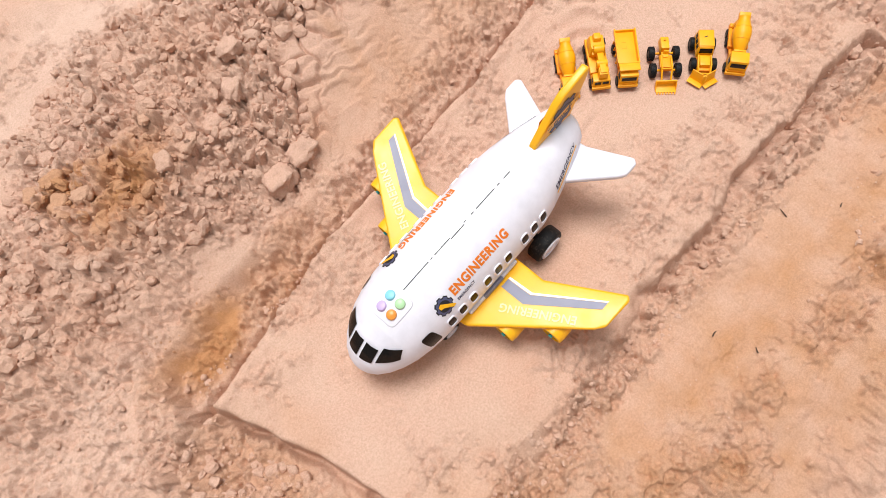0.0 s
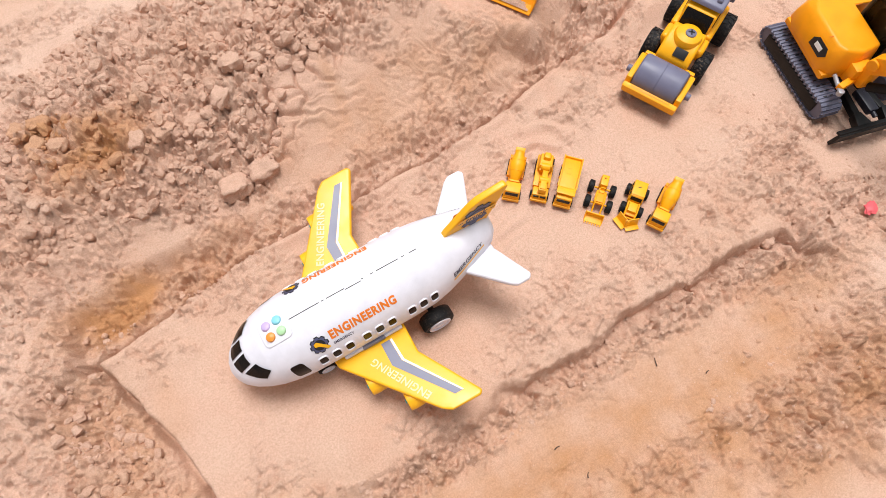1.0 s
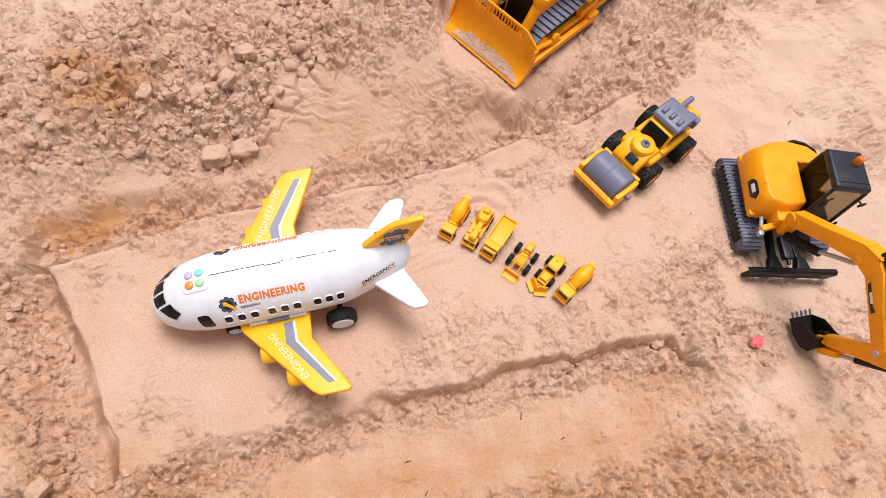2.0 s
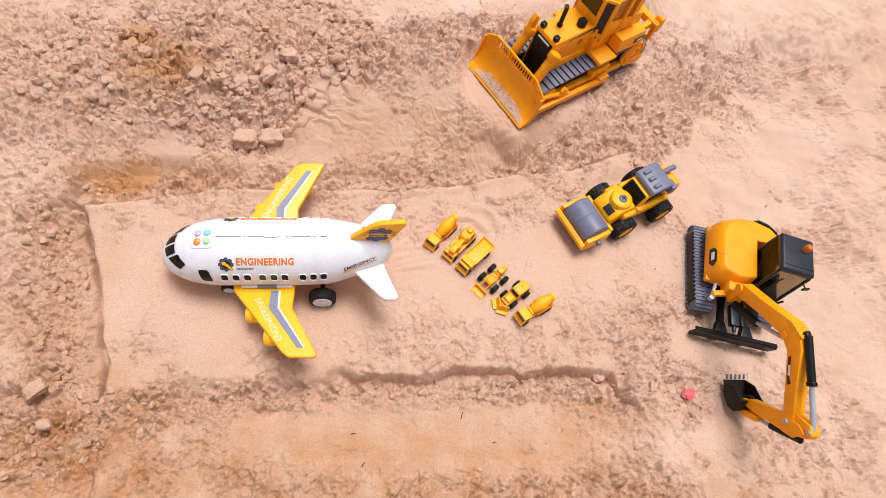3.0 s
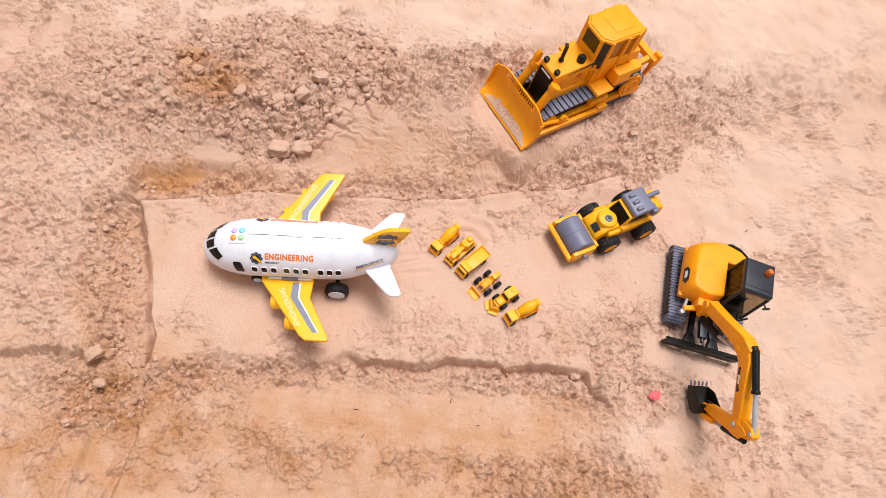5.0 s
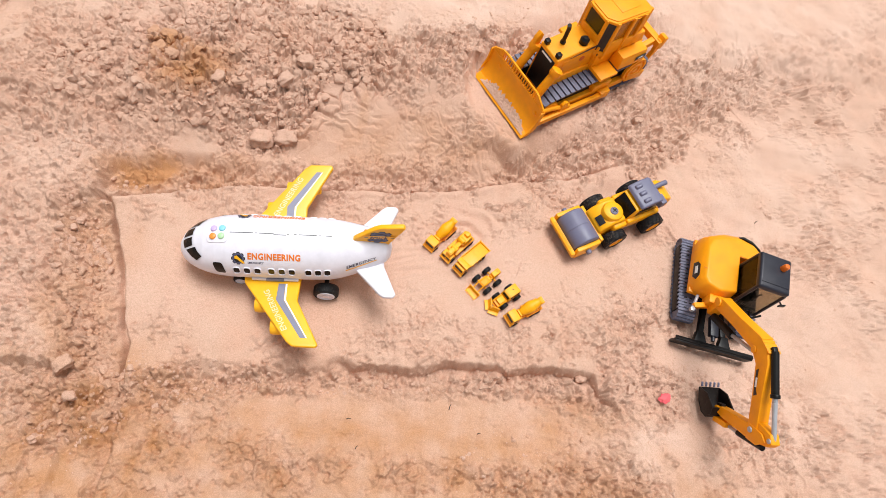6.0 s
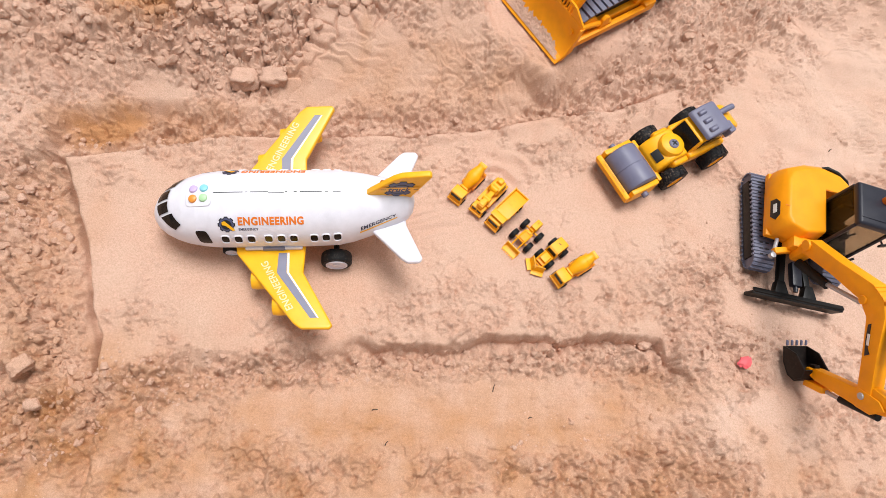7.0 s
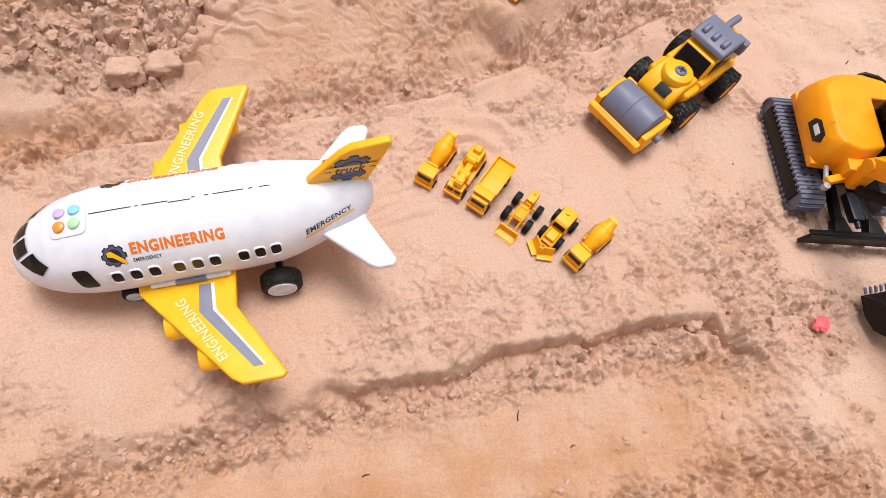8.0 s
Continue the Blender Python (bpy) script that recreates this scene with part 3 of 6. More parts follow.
def ground_sheet():
    xs = axis_cells(-0.90, 1.45, -0.68, 0.90, 0.00145, 0.0040, 60.0)
    ys = axis_cells(-0.50, 1.10, -0.42, 0.58, 0.00145, 0.0040, 60.0)
    gx, gy = np.meshgrid(xs, ys, indexing="xy")
    x, y = gx.ravel(), gy.ravel()
    near = (np.abs(x - 0.3) < 2.0) & (np.abs(y - 0.3) < 2.0)
    h = np.full_like(x, 0.0)
    loose, rough = np.zeros_like(x), np.full_like(x, 0.5)
    h[near], loose[near], rough[near] = sand_height(x[near], y[near])
    away = np.maximum(np.abs(x - 0.3), np.abs(y - 0.3))
    h = h * (1 - step(away, 1.2, 1.9))
    lean = np.zeros_like(x)
    lean[near] = lip_lean(x[near], y[near])
    nx, ny = len(xs), len(ys)
    me = bpy.data.meshes.new("ground")
    me.vertices.add(nx * ny)
    me.vertices.foreach_set("co", np.stack([x, y + lean, h], 1).astype(np.float32).ravel())
    ids = np.arange(nx * ny).reshape(ny, nx)
    quads = np.stack([ids[:-1, :-1], ids[:-1, 1:], ids[1:, 1:], ids[1:, :-1]], -1).reshape(-1, 4)
    me.loops.add(quads.size)
    me.loops.foreach_set("vertex_index", quads.ravel().astype(np.int32))
    me.polygons.add(len(quads))
    me.polygons.foreach_set("loop_start", (np.arange(len(quads)) * 4).astype(np.int32))
    me.polygons.foreach_set("use_smooth", np.ones(len(quads), bool))
    me.update(calc_edges=True)
    # stains: damp, iron-brown sand, and pale dry sand
    damp = np.zeros_like(x)
    for cx, cy, rx, ry, turn, much in (
        (-0.345, 0.145, 0.075, 0.030, 12, 1.0), (-0.22, 0.175, 0.07, 0.02, 12, 0.5), (-0.29, 0.33, 0.07, 0.05, 20, 0.7), (-0.335, 0.375, 0.03, 0.025, 0, 0.8),
        (-0.40, -0.15, 0.04, 0.10, 20, 0.45), (-0.35, -0.27, 0.10, 0.05, 0, 0.4), (0.45, -0.23, 0.10, 0.04, 0, 0.5), (0.35, -0.31, 0.16, 0.05, -5, 0.35),
        (0.035, 0.29, 0.012, 0.06, 0, 0.35), (0.0, -0.24, 0.3, 0.03, 3, 0.25), (-0.25, 0.14, 0.15, 0.02, 12, 0.4), (-0.16, -0.36, 0.1, 0.04, 0, 0.4), (-0.32, -0.02, 0.02, 0.05, 0, 0.2), (0.15, -0.33, 0.55, 0.12, 0, 0.56), (-0.36, -0.33, 0.26, 0.15, 0, 0.7), (-0.39, -0.05, 0.05, 0.15, 15, 0.4), (0.80, -0.42, 0.25, 0.10, 0, 0.3), (0.15, 0.27, 0.25, 0.06, 10, 0.28),
    ):
        damp = np.maximum(damp, much * blob(x, y, cx, cy, rx, ry, turn, 0.6))
    damp = np.clip(damp * (0.95 + 0.6 * layered(x, y, 0.05, 101, 4)), 0, 1)
    dry = np.zeros_like(x)
    for cx, cy, rx, ry, turn, much in (
        (0.22, 0.62, 0.30, 0.10, 12, 0.9), (0.75, 0.75, 0.55, 0.24, 20, 0.85), (0.95, 0.30, 0.25, 0.18, 30, 0.6), (0.90, -0.05, 0.25, 0.25, 0, 0.55), (0.62, -0.27, 0.12, 0.05, 0, 0.6),
        (-0.30, 0.55, 0.3, 0.08, 10, 0.6), (-0.52, -0.25, 0.12, 0.10, 0, 0.5), (0.50, 0.05, 0.2, 0.1, 10, 0.35), (-0.5, 0.14, 0.1, 0.06, 0, 0.4), (0.20, 0.0, 0.4, 0.1, 5, 0.2),
    ):
        dry = np.maximum(dry, much * blob(x, y, cx, cy, rx, ry, turn, 0.6))
    dry = np.clip(dry * (0.8 + 0.7 * layered(x, y, 0.09, 111, 4)), 0, 1)
    for key, values in (("damp", damp), ("dry", dry), ("rough", rough)):
        me.attributes.new(key, "FLOAT", "POINT").data.foreach_set("value", values.astype(np.float32))
    me.materials.append(SAND)
    return tagged(new("ground", me), "pale pinkish-beige sand, dug, smoothed and crumbled", "sand", kind="structure")


ground = ground_sheet()


def ground_at(x, y):
    return float(sand_height(np.array([x], float), np.array([y], float))[0][0])


def crumbled(bm, r, seed, size, stretch, square, tatter):
    """Turns a ball of radius one half into a squarish lump of caked sand with a crumbly skin."""
    off = Vector((seed * 3.7, seed * 1.3, seed * 0.7))
    cuts = [(Vector(r.normal(size=3)).normalized(), r.uniform(0.40, 0.52)) for _ in range(5)]
    for v in bm.verts:
        p = v.co.normalized()
        v.co = p * (0.42 / (abs(p.x) ** square + abs(p.y) ** square + abs(p.z) ** square) ** (1 / square))
        for n, d in cuts:
            over = v.co.dot(n) - d
            if over > 0:
                v.co -= n * over
        k = 0.16 * noise.noise(v.co * 3.5 + off) + 0.14 * abs(noise.noise(v.co * 8 + off)) + 0.10 * abs(noise.noise(v.co * 17 + off)) - 0.08
        v.co = Vector(v.co[i] * (1 + k * tatter) * stretch[i] * size for i in range(3))


def clod_shape(rng, detail):
    """A lump about one unit wide."""
    bm = bmesh.new()
    bmesh.ops.create_icosphere(bm, subdivisions=detail, radius=0.5)
    crumbled(bm, rng, rng.uniform(0, 90), 1.0, (1.0, rng.uniform(0.65, 0.95), rng.uniform(0.55, 0.85)), 3.2, 2.0)
    for v in bm.verts:
        v.co += 0.012 * Vector(rng.normal(size=3))
    me = bpy.data.meshes.new("clod")
    bm.to_mesh(me)
    bm.free()
    co = np.array([v.co[:] for v in me.vertices])
    tris = np.array([p.vertices[:] for p in me.polygons])
    bpy.data.meshes.remove(me)
    return co, tris


def scattered(name, label, spots, shapes, rng):
    """One mesh of many lumps at rows of (x, y, size)."""
    verts, faces, count = [], [], 0
    z, _, _ = sand_height(spots[:, 0], spots[:, 1])
    for (x, y, size), h in zip(spots, z):
        co, tris = shapes[rng.integers(len(shapes))]
        turn = np.array(Euler(rng.uniform(0, math.tau, 3) * (0.12, 0.12, 1)).to_matrix())
        p = co @ turn.T * size + (x, y, h + size * rng.uniform(-0.34, -0.02))
        verts.append(p)
        faces.append(tris + count)
        count += len(co)
    me = bpy.data.meshes.new(name)
    verts, faces = np.concatenate(verts), np.concatenate(faces)
    me.from_pydata(verts.tolist(), [], faces.tolist())
    for key in ("damp", "dry"):
        me.attributes.new(key, "FLOAT", "POINT")
    stain = np.zeros(len(verts))
    for cx, cy, rx, ry, much in ((-0.33, 0.165, 0.08, 0.035, 0.8), (-0.29, 0.33, 0.075, 0.05, 0.8), (-0.335, 0.375, 0.04, 0.03, 0.9), (-0.38, -0.15, 0.06, 0.10, 0.4), (-0.35, -0.27, 0.10, 0.05, 0.4), (0.45, -0.23, 0.10, 0.04, 0.5)):
        stain = np.maximum(stain, much * blob(verts[:, 0], verts[:, 1], cx, cy, rx, ry, 10, 0.5))
    me.attributes["damp"].data.foreach_set("value", stain.astype(np.float32))
    me.attributes.new("rough", "FLOAT", "POINT").data.foreach_set("value", np.full(len(verts), 0.8, np.float32))
    me.materials.append(SAND)
    return tagged(new(name, me), label, "sand", kind="stuff")


rng = np.random.default_rng(5)
SHAPES = [clod_shape(rng, 2) for _ in range(14)]
SMALL = [clod_shape(rng, 1) for _ in range(14)]
# zones of loose lumps: x, y, half sizes, turn, how many, smallest and largest lump
CLOD_ZONES = (
    (-0.23, 0.385, 0.30, 0.12, 16, 3400, 0.004, 0.027), (-0.17, 0.27, 0.10, 0.045, 10, 240, 0.006, 0.022), (0.12, 0.44, 0.18, 0.05, 15, 260, 0.006, 0.020), (-0.50, 0.25, 0.2, 0.09, 20, 110, 0.005, 0.016),
    (-0.39, -0.06, 0.035, 0.15, 20, 300, 0.006, 0.022), (-0.36, -0.27, 0.09, 0.06, 0, 200, 0.006, 0.024), (-0.20, -0.225, 0.12, 0.035, 8, 190, 0.005, 0.016), (0.05, -0.200, 0.16, 0.018, 3, 130, 0.005, 0.013),
    (0.30, -0.178, 0.22, 0.020, 6, 210, 0.004, 0.012), (0.48, -0.20, 0.08, 0.05, 0, 130, 0.004, 0.012), (0.44, -0.33, 0.18, 0.09, -8, 160, 0.004, 0.013), (0.56, -0.06, 0.045, 0.11, -15, 140, 0.004, 0.011),
    (0.63, -0.16, 0.06, 0.05, 0, 90, 0.005, 0.014), (0.58, 0.34, 0.16, 0.06, 28, 150, 0.005, 0.016), (0.75, 0.50, 0.12, 0.06, 30, 80, 0.005, 0.016), (0.02, 0.175, 0.36, 0.014, 9, 210, 0.005, 0.014),
    (-0.42, 0.10, 0.05, 0.07, 20, 60, 0.006, 0.018), (0.26, 0.54, 0.12, 0.06, 20, 90, 0.006, 0.020), (0.95, 0.10, 0.08, 0.16, 10, 50, 0.004, 0.010), (0.40, 0.29, 0.12, 0.04, 30, 80, 0.004, 0.012), (-0.6, -0.12, 0.12, 0.14, 0, 60, 0.005, 0.014),
)
rows_big, rows_small = [], []
for cx, cy, rx, ry, turn, count, lo, hi in CLOD_ZONES:
    for _ in range(count):
        r, a = math.sqrt(rng.random()) * 1.1, rng.uniform(0, math.tau)
        p, q = rx * r * math.cos(a), ry * r * math.sin(a)
        c, s_ = math.cos(radians(turn)), math.sin(radians(turn))
        if rng.random() < 0.15 and cy > 0.2:
            continue
        size = lo + (hi - lo) * rng.random() ** 4.5
        (rows_big if size > 0.009 else rows_small).append((cx + p * c - q * s_, cy + p * s_ + q * c, size))
for _ in range(5200):
    cx, cy, rx, ry, turn, count, lo, hi = CLOD_ZONES[rng.integers(len(CLOD_ZONES))]
    rows_small.append((cx + rng.normal() * rx * 0.9, cy + rng.normal() * ry * 1.1, rng.uniform(0.0016, 0.0048)))
for _ in range(2200):
    rows_small.append((rng.uniform(-0.5, 0.95), rng.uniform(-0.4, 0.6), rng.uniform(0.0012, 0.0030)))


def clear_of_toys(rows):
    """Keeps lumps off the places where the toys stand."""
    a = np.array(rows)
    keep = np.ones(len(a), bool)
    for cx, cy, rx, ry, turn in ((-0.05, 0.0, 0.19, 0.062, 4), (-0.03, 0.0, 0.05, 0.17, 4), (0.52, 0.15, 0.12, 0.055, 30), (0.47, 0.487, 0.21, 0.085, 35.5), (0.735, 0.02, 0.09, 0.14, -9)):
        keep &= blob(a[:, 0], a[:, 1], cx, cy, rx, ry, turn, 0.02) < 0.5
    return a[keep]


scattered("sand_clods", "loose angular clods of damp sand", clear_of_toys(rows_big), SHAPES, rng)
scattered("sand_crumbs", "small crumbs of sand strewn about", clear_of_toys(rows_small), SMALL, rng)


def big_clod(x, y, size, seed, turn, label, stretch=(1.0, 0.72, 0.6), damp=0.0):
    """A large block of caked sand."""
    r = np.random.default_rng(seed)
    bm = bmesh.new()
    bmesh.ops.create_icosphere(bm, subdivisions=4, radius=0.5)
    crumbled(bm, r, seed, size, stretch, 5.0, 1.5)
    ob = mesh_object("sand_clod", bm, SAND, 60)
    ob.data.attributes.new("damp", "FLOAT", "POINT").data.foreach_set("value", np.full(len(ob.data.vertices), damp, np.float32))
    ob.data.attributes.new("rough", "FLOAT", "POINT").data.foreach_set("value", np.full(len(ob.data.vertices), 0.6, np.float32))
    ob.matrix_basis = pose(x, y, ground_at(x, y) + size * stretch[2] * 0.06, r.uniform(-8, 8), r.uniform(-8, 8), turn)
    return tagged(ob, label, "sand clod", "large sand clods")


for x, y, size, seed, turn, damp, label in (
    (-0.148, 0.236, 0.052, 3, 10, 0.0, "cracked block of caked beige sand on the bank"), (-0.103, 0.244, 0.050, 8, 14, 0.0, "broken piece of caked sand beside the block"),
    (-0.342, 0.398, 0.034, 12, 10, 0.7, "orange-brown clod of damp sand"), (-0.372, 0.402, 0.030, 17, 60, 0.5, "orange-brown clod of damp sand"), (-0.352, 0.362, 0.032, 21, 35, 0.6, "orange-brown clod of damp sand"), (-0.326, 0.350, 0.030, 25, -20, 0.35, "orange-brown clod of damp sand"),
    (-0.158, 0.325, 0.042, 31, 0, 0.0, "pale caked sand clod in the heap"), (-0.118, 0.335, 0.036, 35, 50, 0.0, "pale caked sand clod in the heap"), (-0.198, 0.318, 0.034, 41, 20, 0.15, "pale caked sand clod in the heap"), (-0.232, 0.312, 0.030, 47, 70, 0.1, "pale caked sand clod in the heap"),
    (-0.085, 0.375, 0.036, 51, 10, 0.0, "pale caked sand clod in the heap"), (-0.50, 0.34, 0.030, 55, 30, 0.1, "pale caked sand clod in the heap"), (-0.375, -0.215, 0.036, 61, 40, 0.2, "cracked clod at the trench"), (-0.352, -0.262, 0.026, 67, 10, 0.1, "cracked clod at the trench"),
    (0.478, -0.152, 0.024, 71, 10, 0.0, "rounded clod by the broken lip"), (0.556, -0.172, 0.022, 73, 70, 0.0, "rounded clod by the broken lip"), (0.600, 0.395, 0.022, 77, 0, 0.0, "clod of pale sand near the bulldozer"), (0.645, 0.355, 0.020, 79, 40, 0.0, "clod of pale sand near the bulldozer"),
):
    big_clod(x, y, size, seed, turn, label, damp=damp)

# ---- the toy airplane: x from nose to tail, y to its right-hand side ----
plane = thing("toy_airplane", pose(-0.0497, -0.0015, -0.012, 0, -3.8, 3.7), "white toy airplane with yellow wings, orange lettering, parked on sand", "toy airplane")
HULL_X = (-0.177, -0.1765, -0.174, -0.168, -0.158, -0.145, -0.129, -0.110, -0.090, -0.060, 0.040, 0.070, 0.090, 0.110, 0.130, 0.150, 0.163, 0.170, 0.173)
HULL_R = (0.000, 0.006, 0.0135, 0.0225, 0.0310, 0.0385, 0.0448, 0.0492, 0.0515, 0.0522, 0.0522, 0.0512, 0.0480, 0.0430, 0.0368, 0.0300, 0.0245, 0.0160, 0.000)
HULL_Z = (0.054, 0.054, 0.0545, 0.0555, 0.057, 0.059, 0.0612, 0.0632, 0.0643, 0.0646, 0.0646, 0.0652, 0.0675, 0.0710, 0.0755, 0.0800, 0.0830, 0.0845, 0.085)


def hull(x, a, off=0.0):
    """A place on the fuselage at x and at the angle a (radians) up from its right-hand side."""
    r = float(np.interp(x, HULL_X, HULL_R)) + off
    return Vector((x, r * math.cos(a), float(np.interp(x, HULL_X, HULL_Z)) + r * math.sin(a) * (1.0 if math.sin(a) > 0 else 0.98)))


def hull_band(a0, a1, n, xs):
    bm = bmesh.new()
    closed = a1 - a0 > 6.28
    angles = np.linspace(a0, a1, n, endpoint=not closed)
    rows = [[bm.verts.new(hull(x, a)) for a in angles] for x in xs]
    for p, q in zip(rows, rows[1:]):
        for i in range(n if closed else n - 1):
            j = (i + 1) % n
            bm.faces.new((p[i], p[j], q[j], q[i]))
    bmesh.ops.remove_doubles(bm, verts=bm.verts[:], dist=1e-6)
    bmesh.ops.recalc_face_normals(bm, faces=bm.faces[:])
    return bm


STATIONS = sorted({*HULL_X, *np.linspace(-0.1762, -0.06, 44).tolist(), *np.linspace(-0.06, 0.172, 50).tolist()})
LOW = radians(-36)
part("fuselage", hull_band(LOW, math.pi - LOW, 110, STATIONS), WHITE, plane)
part("belly", hull_band(math.pi - LOW, math.tau + LOW, 50, [x for x in STATIONS if x < 0.14]), YELLOW, plane, "yellow underside of the fuselage")


def on_hull(bm, x, a, right, off=0.0004):
    """Lays a flat shape onto the fuselage round (x, a): its x runs with the fuselage, read from that side."""
    s = 1 if right else -1
    r = float(np.interp(x, HULL_X, HULL_R))
    for v in bm.verts:
        ang = a + v.co.y / r
        v.co = hull(x - s * v.co.x, ang if right else math.pi - ang, off + v.co.z)
    bmesh.ops.recalc_face_normals(bm, faces=bm.faces[:])
    return bm


def patch(outline, rings=4):
    """A filled outline with inner rings, to bend over a curved body."""
    bm = bmesh.new()
    cx, cy = (sum(p[i] for p in outline) / len(outline) for i in (0, 1))
    rows = [[bm.verts.new((cx + (px - cx) * k / rings, cy + (py - cy) * k / rings, 0)) for px, py in outline] for k in range(1, rings + 1)]
    mid = bm.verts.new((cx, cy, 0))
    n = len(outline)
    for i in range(n):
        bm.faces.new((mid, rows[0][i], rows[0][(i + 1) % n]))
    for p, q in zip(rows, rows[1:]):
        for i in range(n):
            bm.faces.new((p[i], q[i], q[(i + 1) % n], p[(i + 1) % n]))
    return bm


def rim(outline, width, high):
    """A raised rim round an outline."""
    cx, cy = (sum(p[i] for p in outline) / len(outline) for i in (0, 1))
    bm, rows = bmesh.new(), []
    for k, z in ((1.0, 0.0), (1.0 + 0.35 * width, high), (1.0 + 0.75 * width, high), (1.0 + 1.1 * width, -0.0006)):
        rows.append([bm.verts.new((cx + (px - cx) * k, cy + (py - cy) * k, z)) for px, py in outline])
    for p, q in zip(rows, rows[1:]):
        for i in range(len(outline)):
            j = (i + 1) % len(outline)
            bm.faces.new((p[i], q[i], q[j], p[j]))
    return bm


# side windows with raised rims, doors, lettering and badges on both sides
WINDOW_X = (-0.0755, -0.0590, -0.0425, -0.0205, -0.0040, 0.0120, 0.0385, 0.0540, 0.0690)
for right in (False, True):
    for i, x in enumerate(WINDOW_X):
        shape = ring_outline(0.0046, 24, 1.0, 1.32, 3.4)
        frame_part = part("window", on_hull(rim(shape, 0.36, 0.0013), x, radians(16), right, 0.0), WHITE, plane)
        part("pane", on_hull(patch(shape, 3), x, radians(16), right, 0.0003), OLIVE if i in (3, 4) else SMOKE, frame_part, "dark window pane")
    door = ring_outline(0.0085, 28, 0.95, 1.42, 4.5)
    part("door", on_hull(patch([(px + 0.18 * py * (1 if right else -1), py) for px, py in door], 5), -0.1030, radians(19), right, 0.0004), SMOKE, plane, "black front door panel")
    bm, wide = letters("ENGINEERING", 0.0100, 0.045)
    k = 0.083 / wide
    for v in bm.verts:
        v.co.x *= k
    bmesh.ops.subdivide_edges(bm, edges=bm.edges[:], cuts=1)
    part("lettering", on_hull(bm, -0.0145, radians(44 if right else 48), right), ORANGE_INK, plane, "orange printed word on the fuselage")
    bm, wide = letters("EMERGENCY", 0.0034, 0.02)
    for v in bm.verts:
        v.co.x *= 0.025 / wide
    part("lettering", on_hull(bm, -0.0435, radians(35.5), right), NAVY_INK, plane, "small dark printed word")
    # the round gear badge with a wrench
    badge_x, badge_a = -0.0706, radians(43)
    for bits, mat, off in (
        (patch(gear_outline(0.0112, 8, 0.16), 4), BLACK_INK_AND_SHADE, 0.0004), (patch(gear_outline(0.0098, 8, 0.17), 4), GEAR_INK, 0.0006),
        (patch(ring_outline(0.0066), 4), BLACK_INK_AND_SHADE, 0.0008), (patch([(-0.0056, 0.004), (-0.002, 0.0052), (0.0012, 0.0022), (0.0085, -0.0048), (0.0105, -0.0078), (0.007, -0.0086), (-0.0012, -0.0012), (-0.0056, 0.0)], 3), YELLOW, 0.0010),
    ):
        part("badge", on_hull(bits, badge_x, badge_a, right, off), mat, plane)
    # slanted word and stripe by the tail
    bm, wide = letters("EMERGENCY", 0.0052, 0.025)
    for v in bm.verts:
        v.co.x *= 0.047 / wide
        v.co.y += (0.13 if not right else -0.13) * v.co.x + 0.0055
    part("lettering", on_hull(bm, 0.1235, radians(21), right), NAVY_INK, plane, "dark printed word near the tail")
    bm = bmesh.new()
    bmesh.ops.create_grid(bm, x_segments=12, y_segments=1, size=0.5)
    for v in bm.verts:
        v.co = Vector((v.co.x * 0.050, v.co.y * 0.0022 + (0.13 if not right else -0.13) * v.co.x * 0.050, 0))
    part("stripe", on_hull(bm, 0.1235, radians(21), right), YELLOW, plane, "yellow printed stripe")

# cockpit windows, laid over the nose
def on_nose(bm, off=0.0005):
    """Moves the points (y, z) of a flat shape along x onto the nose."""
    xs = np.linspace(-0.177, -0.09, 400)
    rs, zs = np.interp(xs, HULL_X, HULL_R), np.interp(xs, HULL_X, HULL_Z)
    for v in bm.verts:
        y, z = v.co.x, v.co.y
        miss = np.hypot(y, z - zs) - rs
        i = int(np.argmax(miss < off))
        v.co = Vector((xs[i] - 0.0004, y, z)) + Vector((-0.3, y * 4, (z - 0.058) * 4)).normalized() * off
    bmesh.ops.recalc_face_normals(bm, faces=bm.faces[:])
    return bm


def dense(corners, n=7):
    out = []
    for i in range(len(corners)):
        (x0, y0), (x1, y1) = corners[i], corners[(i + 1) % len(corners)]
        out += [(x0 + (x1 - x0) * k / n, y0 + (y1 - y0) * k / n) for k in range(n)]
    return out


for s in (1, -1):
    part("cockpit_window", on_nose(patch(dense([(s * 0.0018, 0.0815), (s * 0.0158, 0.0805), (s * 0.0158, 0.0940), (s * 0.0018, 0.0960)]), 6)), SMOKE, plane, "black cockpit window")
    part("cockpit_window", on_nose(patch(dense([(s * 0.0188, 0.0822), (s * 0.0360, 0.0805), (s * 0.0335, 0.0915), (s * 0.0192, 0.0955)]), 6)), SMOKE, plane, "black cockpit window")

